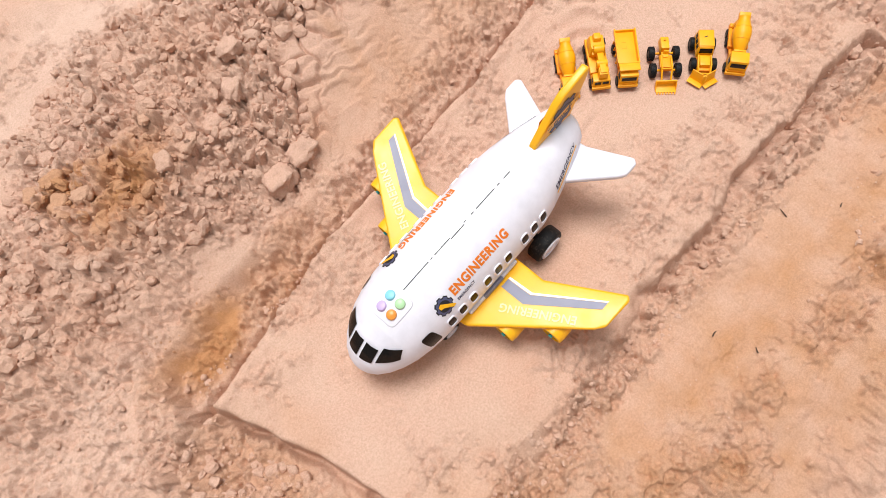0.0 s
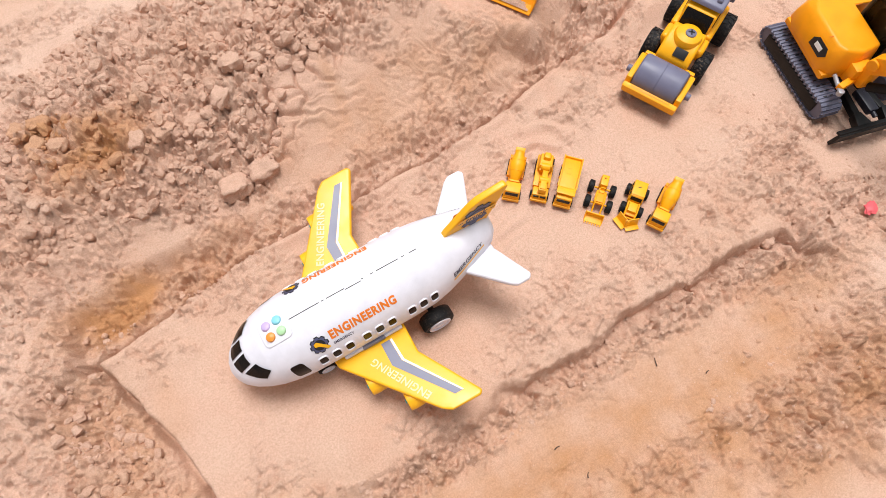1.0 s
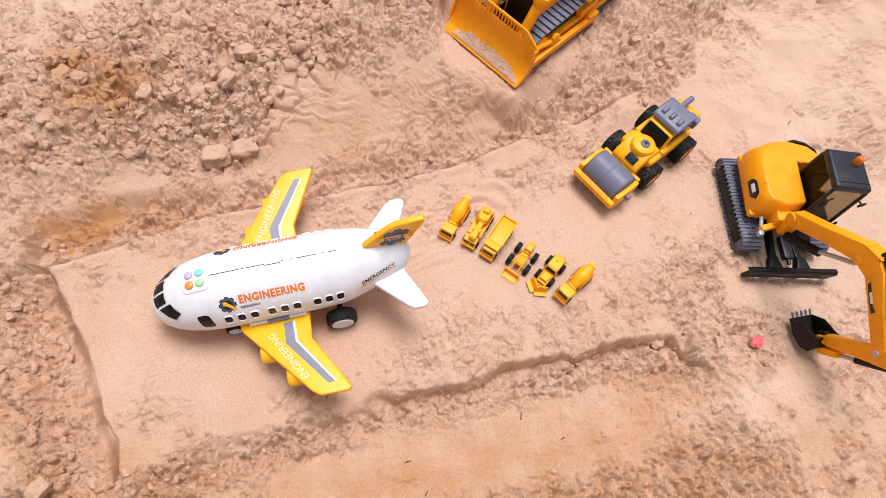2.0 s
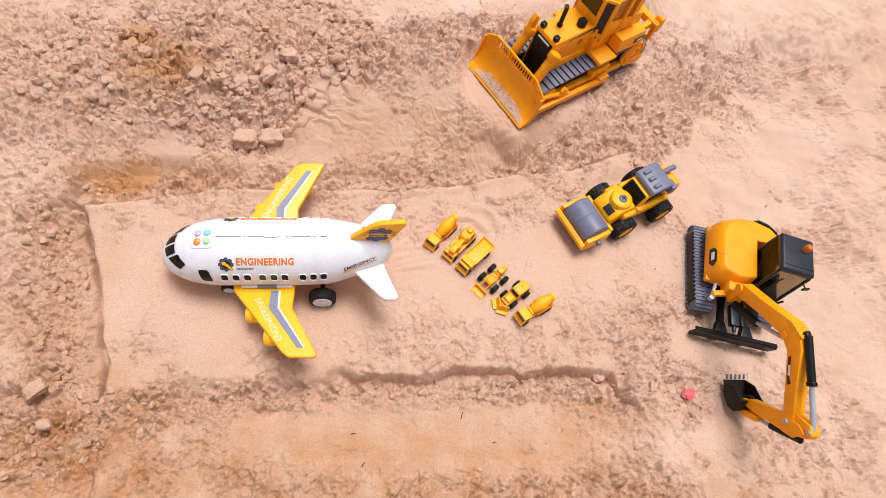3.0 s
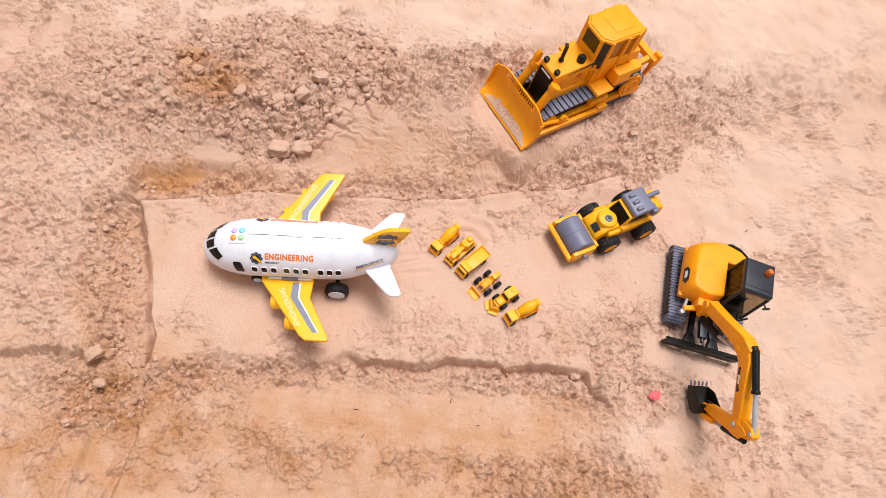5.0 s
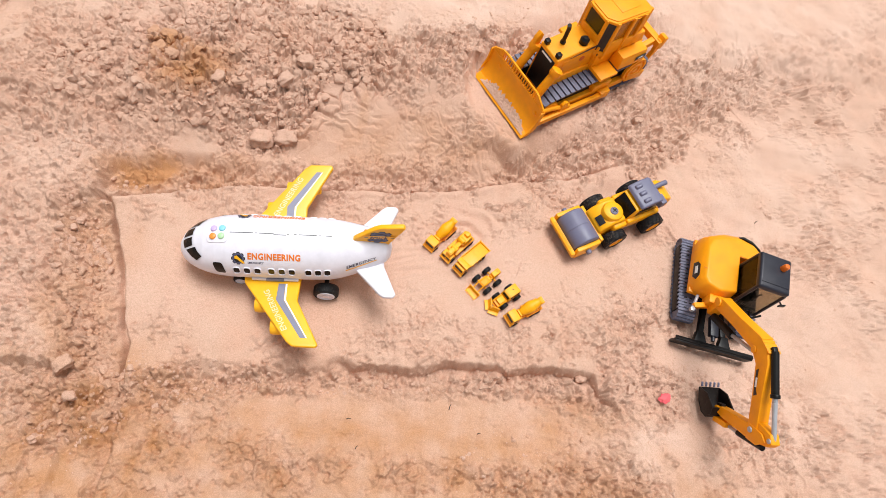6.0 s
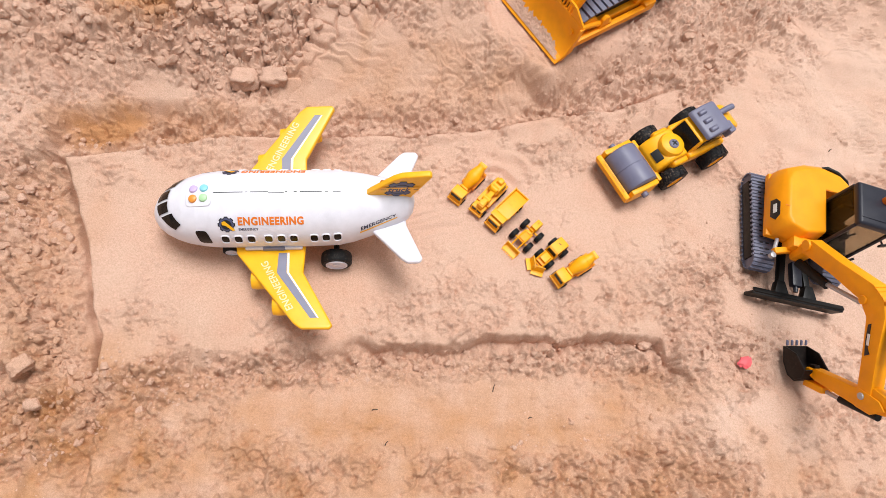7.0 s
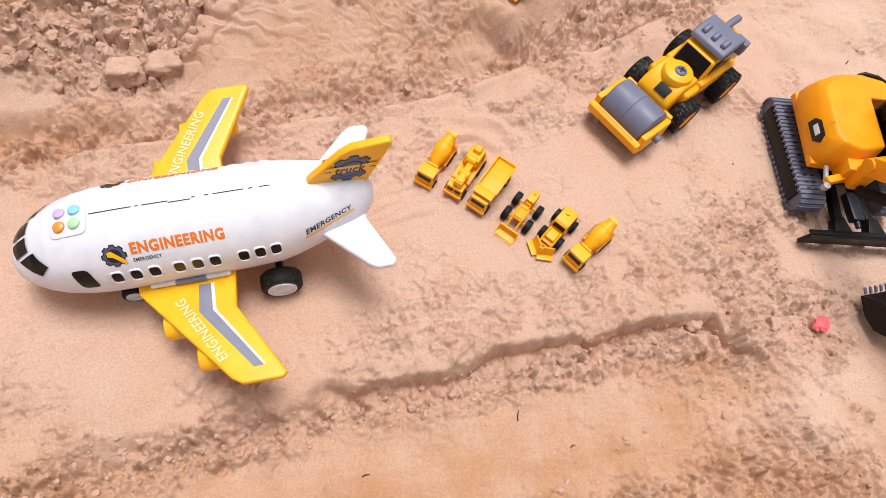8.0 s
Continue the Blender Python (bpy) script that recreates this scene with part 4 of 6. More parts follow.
# roof seam of the opening lid, with its steps
SEAM_SHIFT = 0.003
SEAM = ((-0.089, -0.052, 0.0), (-0.049, -0.046, 0.0), (-0.043, -0.020, 0.0), (-0.020, 0.000, 0.0016), (0.001, 0.004, 0.0), (0.012, 0.016, 0.0), (0.020, 0.048, 0.0), (0.052, 0.056, 0.0), (0.062, 0.072, 0.0))
for x0, x1, dy in SEAM:
    x0, x1 = x0 + SEAM_SHIFT, x1 + SEAM_SHIFT
    bm = bmesh.new()
    bmesh.ops.create_grid(bm, x_segments=10, y_segments=1, size=0.5)
    for v in bm.verts:
        v.co = Vector((v.co.x * (x1 - x0), v.co.y * 0.0011 + dy, 0))
    part("seam", on_hull(bm, (x0 + x1) / 2, radians(90), True, 0.0003), BLACK_INK_AND_SHADE, plane, "dark open seam of the roof lid")

# button panel
panel = part("button_panel", on_hull(joined(patch(ring_outline(0.0155, 32, 1.0, 1.0, 6), 5), rim(ring_outline(0.0155, 32, 1.0, 1.0, 6), 0.10, 0.0)), -0.105, radians(90), True, 0.0012), WHITE, plane)
for x, y, mat, word in ((-0.1117, 0.0066, LILAC, "lilac"), (-0.0982, 0.0066, SKYBLUE, "pale blue"), (-0.1117, -0.0066, TANGERINE, "orange"), (-0.0982, -0.0066, MINT, "mint green")):
    r = float(np.interp(x, HULL_X, HULL_R))
    base = hull(x, math.acos(y / r), 0.0010)
    tilt = -math.degrees(math.asin(y / r))
    part("button", revolved([(0, 0.0034), (0.003, 0.0032), (0.0047, 0.0024), (0.0055, 0.0008), (0.0055, -0.001)], seg=24, at=base, rot=(tilt, -4 if x < -0.105 else -2, 0)), mat, panel, word + " push button")

# fin
FIN = [(0.100, 0.099), (0.112, 0.119), (0.143, 0.153), (0.154, 0.1605), (0.189, 0.1650), (0.1925, 0.1605), (0.169, 0.108), (0.164, 0.094), (0.125, 0.096)]
fin = part("fin", prism(FIN, 0.0085, "xz", bevel=0.0022, seg=3), YELLOW, plane, "yellow tail fin")
for s in (-1, 1):
    def on_fin(bm, off):
        for v in bm.verts:
            v.co = Vector((0.1515 - s * 1.2 * v.co.x + 0.28 * v.co.y, s * (0.00425 + off), 0.1305 + 1.2 * v.co.y))
        bmesh.ops.recalc_face_normals(bm, faces=bm.faces[:])
        return bm
    part("badge", on_fin(patch(gear_outline(0.0175, 8, 0.17), 2), 0.0004), BLACK_INK_AND_SHADE, fin)
    part("badge", on_fin(patch(gear_outline(0.0163, 8, 0.18), 2), 0.0006), GEAR_INK, fin)
    part("badge", on_fin(patch(ring_outline(0.0105), 2), 0.0008), BLACK_INK_AND_SHADE, fin)
    part("badge", on_fin(patch(ring_outline(0.0092), 2), 0.0010), GEAR_INK, fin)
    part("band", on_fin(patch(dense([(-0.021, -0.0042), (0.021, -0.0042), (0.021, 0.0050), (-0.021, 0.0050)], 3), 2), 0.0012), YELLOW, fin)
    bm, wide = letters("truck", 0.0092, 0.04)
    for v in bm.verts:
        v.co.x *= 0.0245 / wide
    part("lettering", on_fin(bm, 0.0014), NAVY_INK, fin, "dark printed word")
    for dx in (-0.0175, 0.0175):
        part("dash", on_fin(patch([(dx - 0.0025, -0.0004), (dx + 0.0025, -0.0004), (dx + 0.0025, 0.0006), (dx - 0.0025, 0.0006)], 1), 0.0014), NAVY_INK, fin)

# wings, tailplanes, engines and clips
WING_SIDE = -0.003


def wing_z(y):
    return 0.0440 + (abs(y) - 0.050) * 0.165


def wing_shape(s):
    outline = [(-0.070, s * 0.040), (-0.068, s * 0.055), (0.012, s * 0.158), (0.022, s * 0.166), (0.058, s * 0.1675), (0.0625, s * 0.163), (0.022, s * 0.086), (0.0235, s * 0.040)]
    bm = prism(outline, 0.0085, "xy", bevel=0.0030, seg=3)
    for v in bm.verts:
        v.co.z += wing_z(v.co.y)
    return moved(bm, (0, WING_SIDE, 0))


def on_wing(bm, off=0.0):
    for v in bm.verts:
        v.co.z = wing_z(v.co.y) + 0.0044 + off
        v.co.y += WING_SIDE
    for f in bm.faces:
        f.normal_update()
        if f.normal.z < 0:
            f.normal_flip()
    return bm


def stripe_on_wing(s, inner, outer):
    """A stripe of the wing along its rear edge, from the root past the bend to the tip."""
    lines = ((0.056, -0.012, -0.003), (0.086, -0.0125, -0.0025), (0.152, 0.0335, 0.0405))
    pts = [(a + (b - a) * inner, s * y) for y, a, b in lines] + [(a + (b - a) * outer, s * y) for y, a, b in reversed(lines)]
    bm = bmesh.new()
    vs = [bm.verts.new((x, y, 0)) for x, y in pts]
    bm.faces.new((vs[0], vs[1], vs[4], vs[5]))
    bm.faces.new((vs[1], vs[2], vs[3], vs[4]))
    return on_wing(bm, 0.0004)


for s in (-1, 1):
    wing = part("wing", wing_shape(s), YELLOW, plane, "yellow swept wing with a grey stripe")
    part("stripe", stripe_on_wing(s, 0.0, 1.25), SLATE_INK, wing, "grey printed stripe")
    part("stripe", stripe_on_wing(s, 1.29, 1.60), WHITE_INK, wing, "white printed stripe")
    bm, wide = letters("ENGINEERING", 0.0088, 0.015)
    turn = math.atan2(s * 0.077, 0.0420)
    for v in bm.verts:
        u, w = v.co.x * 0.080 / wide, v.co.y
        # read from behind the wing, capitals towards the nose
        u = u if s > 0 else -u
        v.co = Vector((-0.0115 + u * math.cos(turn) - w * 0.95, s * 0.1045 + u * math.sin(turn) + (0.42 if s < 0 else -0.42) * -w, 0))
    part("lettering", on_wing(bm, 0.0006), PALE_INK, wing, "white printed word on the wing")
    for y in (0.089, 0.128):
        x0 = -0.058 + (y - 0.055) * 0.777
        z = wing_z(y) - 0.0145
        engine = part("engine", revolved([(0.0, 0.050), (0.006, 0.049), (0.0100, 0.038), (0.0128, 0.016), (0.0132, -0.004), (0.0122, -0.010), (0.0105, -0.0105), (0.0098, -0.006), (0.0, -0.006)], "x", 28, (x0 - 0.006, s * y + WING_SIDE, z)), YELLOW, wing, "yellow engine pod")
        part("intake", joined(cyl(0.0092, 0.002, (x0 - 0.0135, s * y + WING_SIDE, z), "x", seg=20), cyl(0.0026, 0.006, (x0 - 0.015, s * y + WING_SIDE, z), "x", r2=0.001, seg=12)), TEAL, engine, "teal engine intake")
    part("tailplane", moved(prism([(0.103, s * 0.018), (0.108, s * 0.034), (0.150, s * 0.078), (0.158, s * 0.0835), (0.174, s * 0.0835), (0.1785, s * 0.078), (0.158, s * 0.030), (0.157, s * 0.018)], 0.0085, "xy", bevel=0.0034, seg=3), (0.003, WING_SIDE, 0.0735)), WHITE, plane)
    clip = part("wing_clip", box(0.076, 0.0055, 0.0050, (-0.0180, s * 0.0520, 0.0515), (s * 14, 0, 0), 0.0018), WHITE, plane)
    part("latch", box(0.030, 0.0062, 0.0056, (-0.0180, s * 0.0524, 0.0515), (s * 14, 0, 0), 0.0016), SLATE_INK, clip, "grey latch")
part("tow_hook", prism([(0.105, 0.036), (0.120, 0.040), (0.142, 0.053), (0.150, 0.066), (0.110, 0.054)], 0.058, "xz", bevel=0.004), YELLOW, plane, "yellow tail bracket")


def tyre_profile(r, w):
    return [(r * 0.62, -w / 2), (r * 0.90, -w / 2), (r * 0.98, -w * 0.40), (r, -w * 0.25), (r, w * 0.25), (r * 0.98, w * 0.40), (r * 0.90, w / 2), (r * 0.62, w / 2), (r * 0.60, w * 0.30)]


def tread(r, w, n, deep=0.0012):
    """Low blocks round a tyre."""
    out = bmesh.new()
    for i in range(n):
        a = math.tau * i / n
        for s in (-1, 1):
            b = box(deep * 2, w * 0.40, math.tau * r / n * 0.55, (0, 0, 0), (s * 22, 0, 0), 0.0)
            b.transform(Matrix.Rotation(a + s * 0.5 * math.pi / n, 4, "Y") @ Matrix.Translation((r, s * w * 0.22, 0)))
            out = joined(out, b)
    return out


for s in (-1, 1):
    for x, r, w, y in ((0.063, 0.0215, 0.0175, 0.0575), (-0.082, 0.0125, 0.010, 0.0400)):
        z = r - 0.0664 * x - 0.001
        wheel = part("wheel", moved(revolved(tyre_profile(r, w), "y", 40), (x, s * y, z)), RUBBER, plane, "black rubber wheel")
        part("hub", moved(moved(revolved([(0, w * 0.60), (r * 0.24, w * 0.60), (r * 0.28, w * 0.50), (r * 0.54, w * 0.48), (r * 0.58, w * 0.60), (r * 0.70, w * 0.58), (r * 0.72, 0)], "z", 32), rot=(-90 * s, 0, 0)), (x, s * y, z)), WHITE, wheel, "white hub")
    part("axle", cyl(0.004, 0.10, (0.063, 0, 0.0165), "y"), BLACK, plane) if s > 0 else None

# ---- the row of small trucks: front towards -x ----
MINI_GROUP = "small yellow trucks in a row"


def small_wheel(parent, x, y, r=0.0062, w=0.0055, z=None):
    wheel = part("wheel", moved(revolved(tyre_profile(r, w), "y", 20), (x, y, r if z is None else z)), RUBBER, parent, "black wheel")
    part("hub", cyl(r * 0.6, w * 0.9, (x, y, r if z is None else z), "y", seg=16, bevel=0.0004), BLACK, wheel)


def small_cab(parent, x0, x1, wide, z0, z1, mat, double=False):
    """A truck's cab with windscreen, side panes, bumper and grille."""
    mid, deep = (x0 + x1) / 2, x1 - x0
    cab = part("cab", box(deep, wide, z1 - z0, (mid, 0, (z0 + z1) / 2), bevel=0.0012, top=(0.86, 0.92), shift=(0.0008, 0)), mat, parent)
    slope = math.degrees(math.atan2(deep * 0.07 - 0.0008, z1 - z0))
    high = (z1 - z0) * 0.34
    zc = z0 + (z1 - z0) * 0.67
    xf = x0 + (zc - z0) / (z1 - z0) * (deep * 0.07 + 0.0008) - 0.0002
    if double:
        for s in (-1, 1):
            part("windscreen", box(0.0008, wide * 0.34, high, (xf, s * wide * 0.21, zc), (0, slope, 0), 0.0003), SMOKE, cab, "black windscreen")
    else:
        part("windscreen", box(0.0008, wide * 0.76, high, (xf, 0, zc), (0, slope, 0), 0.0003), SMOKE, cab, "black windscreen")
    for s in (-1, 1):
        part("side_window", box(deep * 0.46, 0.0006, high, (mid - deep * 0.05, s * (wide * 0.476), zc), (s * 4, 0, 0), 0.0002), SMOKE, cab)
    part("bumper", box(0.0032, wide * 1.02, 0.0046, (x0 - 0.0008, 0, z0 + 0.0012), bevel=0.0010), mat, parent)
    part("grille", box(0.0008, wide * 0.6, 0.0026, (x0 + 0.0001, 0, z0 + (z1 - z0) * 0.28), bevel=0.0003), AMBER, cab)
    for s in (-1, 1):
        part("headlight", box(0.0012, 0.0032, 0.0022, (x0 - 0.0003, s * wide * 0.38, z0 + (z1 - z0) * 0.26), bevel=0.0004), mat, cab)
    return cab


def mixer_truck(m, label):
    t = thing("mini_mixer_truck", m, label, "toy truck", MINI_GROUP)
    part("chassis", joined(box(0.068, 0.019, 0.006, (0.002, 0, 0.0085), bevel=0.001), box(0.030, 0.025, 0.006, (0.015, 0, 0.0125), bevel=0.0012), box(0.006, 0.024, 0.008, (0.034, 0, 0.012), bevel=0.001)), AMBER, t)
    small_cab(t, -0.0355, -0.0165, 0.0245, 0.008, 0.0290, CANARY)
    drum = part("drum", revolved([(0, -0.0245), (0.0050, -0.024), (0.0075, -0.0205), (0.0096, -0.0120), (0.0116, -0.0030), (0.0116, 0.0030), (0.0094, 0.0110), (0.0070, 0.0190), (0.0076, 0.0215), (0.0058, 0.0220), (0.0050, 0.0190), (0, 0.0190)], "z", 32, (0.0120, 0, 0.0275), (0, 72, 0)), CANARY, t)
    for k, r in ((-0.0085, 0.0104), (0.0075, 0.0105)):
        part("band", revolved([(r - 0.001, k - 0.0008), (r + 0.0004, k - 0.0004), (r + 0.0004, k + 0.0004), (r - 0.001, k + 0.0008)], "z", 32, (0.0120, 0, 0.0275), (0, 72, 0)), CANARY, drum)
    part("rear_stand", joined(box(0.006, 0.020, 0.015, (0.0310, 0, 0.0210), bevel=0.001, top=(0.7, 0.7)), box(0.009, 0.014, 0.006, (0.0345, 0, 0.0340), (0, -20, 0), 0.001)), CANARY, t)
    part("front_stand", box(0.004, 0.021, 0.015, (-0.0125, 0, 0.0185), bevel=0.001, top=(0.8, 0.7)), CANARY, t)
    part("chute", prism([(0.034, 0.031), (0.0385, 0.026), (0.0395, 0.018), (0.0370, 0.018), (0.0355, 0.025)], 0.008, "xz", bevel=0.0007), CANARY, t)
    part("ladder", joined(*[box(0.0012, 0.0008, 0.011, (0.022 + i * 0.003, -0.0108, 0.018), bevel=0.0) for i in range(4)]), AMBER, t)
    for x in (-0.0255, 0.0135, 0.0270):
        for s in (-1, 1):
            small_wheel(t, x, s * 0.0108)
    return t


def crane_truck(m):
    t = thing("mini_crane_truck", m, "small yellow toy crane truck standing on sand", "toy truck", MINI_GROUP)
    part("chassis", box(0.072, 0.0225, 0.008, (0.001, 0, 0.0095), bevel=0.0012), AMBER, t)
    small_cab(t, -0.0365, -0.0215, 0.0240, 0.008, 0.0215, CANARY, True)
    part("deck", box(0.054, 0.0250, 0.007, (0.0085, 0, 0.0150), bevel=0.0014), CANARY, t)
    part("turntable", cyl(0.0105, 0.006, (0.014, 0, 0.0205), seg=28, bevel=0.001), CANARY, t)
    part("house", joined(box(0.026, 0.0225, 0.013, (0.0180, 0, 0.0275), bevel=0.0022, top=(0.82, 0.8)), box(0.012, 0.0120, 0.008, (0.0230, 0, 0.0360), bevel=0.002, top=(0.8, 0.75))), CANARY, t)
    part("boom", joined(box(0.046, 0.0085, 0.0080, (-0.0080, -0.0015, 0.0290), (0, 4, 0), 0.0012), box(0.012, 0.0115, 0.0105, (-0.0265, -0.0015, 0.0275), bevel=0.0015), cyl(0.0052, 0.014, (-0.0140, -0.0015, 0.0295), "y", seg=20, bevel=0.0008)), CANARY, t)
    part("winch", joined(cyl(0.0058, 0.013, (0.0070, 0.0, 0.0320), "y", seg=24, bevel=0.0008), box(0.010, 0.016, 0.004, (0.0075, 0, 0.0262), bevel=0.001)), CANARY, t)
    part("vent", box(0.010, 0.0008, 0.0045, (0.0210, -0.0108, 0.0275), (14, 0, 0), 0.0002), BLACK_INK_AND_SHADE, t)
    for x in (-0.0265, 0.0135, 0.0275):
        for s in (-1, 1):
            small_wheel(t, x, s * 0.0108)
    return t


def dump_truck(m):
    t = thing("mini_dump_truck", m, "small yellow toy dump truck with empty open bed", "toy truck", MINI_GROUP)
    part("chassis", box(0.068, 0.020, 0.007, (0.002, 0, 0.0090), bevel=0.001), AMBER, t)
    small_cab(t, -0.0355, -0.0175, 0.0250, 0.008, 0.0270, CANARY)
    bed = part("bed", box(0.054, 0.0265, 0.0022, (0.0110, 0, 0.0240), bevel=0.0006), CANARY, t)
    for s in (-1, 1):
        part("bed_side", box(0.054, 0.0018, 0.0085, (0.0110, s * 0.0130, 0.0275), (s * -6, 0, 0), 0.0005), CANARY, bed)
    part("bed_front", box(0.0018, 0.0270, 0.0095, (-0.0160, 0, 0.0280), (0, -8, 0), 0.0005), CANARY, bed)
    part("visor", box(0.0125, 0.0265, 0.0020, (-0.0225, 0, 0.0315), (0, 4, 0), 0.0006), CANARY, bed)
    part("tailgate", box(0.0018, 0.0265, 0.0040, (0.0375, 0, 0.0265), (0, 12, 0), 0.0005), CANARY, bed)
    part("bed_mark", joined(box(0.0035, 0.0006, 0.0004, (0.012, 0.005, 0.0252), bevel=0), box(0.0006, 0.006, 0.0004, (0.0105, 0.002, 0.0252), bevel=0), box(0.0006, 0.006, 0.0004, (0.0200, 0.002, 0.0252), bevel=0), box(0.004, 0.0006, 0.0004, (0.0120, -0.001, 0.0252), bevel=0)), AMBER, bed)
    part("ribs", joined(*[box(0.0016, 0.0300, 0.0060, (-0.006 + i * 0.0105, 0, 0.0195), bevel=0.0004, top=(1, 0.94)) for i in range(4)]), CANARY, bed)
    for x in (-0.0265, 0.0240):
        for s in (-1, 1):
            small_wheel(t, x, s * 0.0110, 0.0068)
    return t


def wheel_loader(m):
    t = thing("mini_wheel_loader", m, "small yellow toy wheel loader with toothed bucket lowered", "toy truck", MINI_GROUP)
    part("body", joined(box(0.020, 0.0125, 0.011, (0.0255, 0, 0.0170), bevel=0.0014, top=(0.9, 0.85)), box(0.012, 0.009, 0.006, (0.0115, 0, 0.0125), bevel=0.001)), CANARY, t)
    part("platform", joined(box(0.022, 0.0150, 0.0050, (-0.0010, 0, 0.0140), bevel=0.0010), box(0.0150, 0.0165, 0.0016, (-0.0030, 0, 0.0178), bevel=0.0004)), AMBER, t)
    part("seat", joined(box(0.0055, 0.0070, 0.0020, (0.0075, 0, 0.0185), bevel=0.0006), box(0.0016, 0.0070, 0.0055, (0.0105, 0, 0.0215), (0, 12, 0), 0.0005)), CANARY, t)
    part("knob", cyl(0.0016, 0.002, (0.0290, 0, 0.0232), seg=14, bevel=0.0003), AMBER, t)
    for s in (-1, 1):
        part("lift_arm", tube([(0.006, s * 0.0062, 0.0195), (-0.012, s * 0.0064, 0.0200), (-0.0255, s * 0.0060, 0.0085)], 0.0012, 8), CANARY, t)
    part("cross_bar", tube([(-0.0135, -0.0066, 0.0195), (-0.0135, 0.0066, 0.0195)], 0.0010, 8), CANARY, t)
    bucket = part("bucket", prism([(-0.0265, 0.0130), (-0.0250, 0.0050), (-0.0280, 0.0016), (-0.0380, 0.0012), (-0.0380, 0.0026), (-0.0290, 0.0030), (-0.0272, 0.0058), (-0.0282, 0.0126)], 0.0260, "xz", bevel=0.0003), CANARY, t)
    for s in (-1, 1):
        part("bucket_side", prism([(-0.0265, 0.0130), (-0.0250, 0.0050), (-0.0280, 0.0014), (-0.0360, 0.0014)], 0.0012, "xz", (0, s * 0.0130, 0), bevel=0.0003), CANARY, bucket)
    for i in range(7):
        part("tooth", box(0.0034, 0.0018, 0.0014, (-0.0392, -0.0114 + i * 0.0038, 0.0018), bevel=0.0004), CANARY, bucket)
    for x in (-0.0085, 0.0180):
        part("axle", cyl(0.0016, 0.026, (x, 0, 0.0090), "y", seg=10), CANARY, t)
        for s in (-1, 1):
            wheel = part("wheel", moved(joined(revolved(tyre_profile(0.0088, 0.0078), "y", 24), tread(0.0087, 0.0078, 14, 0.0005)), (x, s * 0.0160, 0.0090)), RUBBER, t, "chunky black wheel")
            part("hub", cyl(0.0042, 0.0074, (x, s * 0.0160, 0.0090), "y", seg=16, bevel=0.0005), BLACK, wheel)
    return t


def plough_truck(m):
    t = thing("mini_plough_truck", m, "small yellow toy truck with a wedge-shaped plough", "toy truck", MINI_GROUP)
    part("chassis", box(0.056, 0.018, 0.006, (0.008, 0, 0.0100), bevel=0.001), AMBER, t)
    cab = part("cab", box(0.0330, 0.0225, 0.0150, (0.0170, 0, 0.0205), bevel=0.0016, top=(0.82, 0.84), shift=(0.001, 0)), CANARY, t)
    part("roof", box(0.0250, 0.0190, 0.0016, (0.0185, 0, 0.0286), bevel=0.0007), CANARY, cab)
    part("windscreen", box(0.0008, 0.0160, 0.0066, (0.0028, 0, 0.0228), (0, 16, 0), 0.0004), SMOKE, cab, "black windscreen")
    for s in (-1, 1):
        for x in (0.0100, 0.0180, 0.0260):
            part("side_window", box(0.0055, 0.0007, 0.0055, (x, s * 0.01045, 0.0228), (s * 7, 0, 0), 0.0003), SMOKE, cab)
    part("roof_mark", box(0.0012, 0.0046, 0.0004, (0.0200, 0.001, 0.0296), (0, 0, 25), 0.0001), BLACK_INK_AND_SHADE, cab)
    part("hood", joined(box(0.0150, 0.0125, 0.0060, (-0.0080, 0, 0.0155), bevel=0.0010), box(0.0015, 0.0170, 0.0030, (-0.0005, 0, 0.0160), bevel=0.0005)), CANARY, t)
    for s in (-1, 1):
        part("plough_arm", tube([(0.000, s * 0.0078, 0.0180), (-0.0140, s * 0.0080, 0.0170), (-0.0235, s * 0.0075, 0.0110)], 0.0012, 8), CANARY, t)
    part("cross_bar", tube([(-0.0235, -0.0078, 0.0110), (-0.0235, 0.0078, 0.0110)], 0.0012, 8), CANARY, t)
    plough = part("plough", joined(*[moved(prism([(0.0, 0.0), (0.0016, 0.0), (0.0040, 0.0065), (0.0046, 0.0140), (0.0034, 0.0140), (0.0026, 0.0065)], 0.0205, "xz", bevel=0.0002), (-0.0290, s * 0.0080, 0.0012), (0, 0, s * -35)) for s in (-1, 1)]), CANARY, t, "wedge plough blade")
    part("blade_edge", joined(*[moved(box(0.0075, 0.0200, 0.0012, (-0.0028, 0, 0.0006), bevel=0.0003), (-0.0290, s * 0.0080, 0.0012), (0, 0, s * -35)) for s in (-1, 1)]), CANARY, plough)
    for x in (-0.0075, 0.0245):
        for s in (-1, 1):
            wheel = part("wheel", moved(joined(revolved(tyre_profile(0.0082, 0.0066), "y", 24), tread(0.0081, 0.0066, 14, 0.0004)), (x, s * 0.0128, 0.0083)), RUBBER, t, "black wheel")
            part("hub", cyl(0.0042, 0.0064, (x, s * 0.0128, 0.0083), "y", seg=16, bevel=0.0005), BLACK, wheel)
    return t


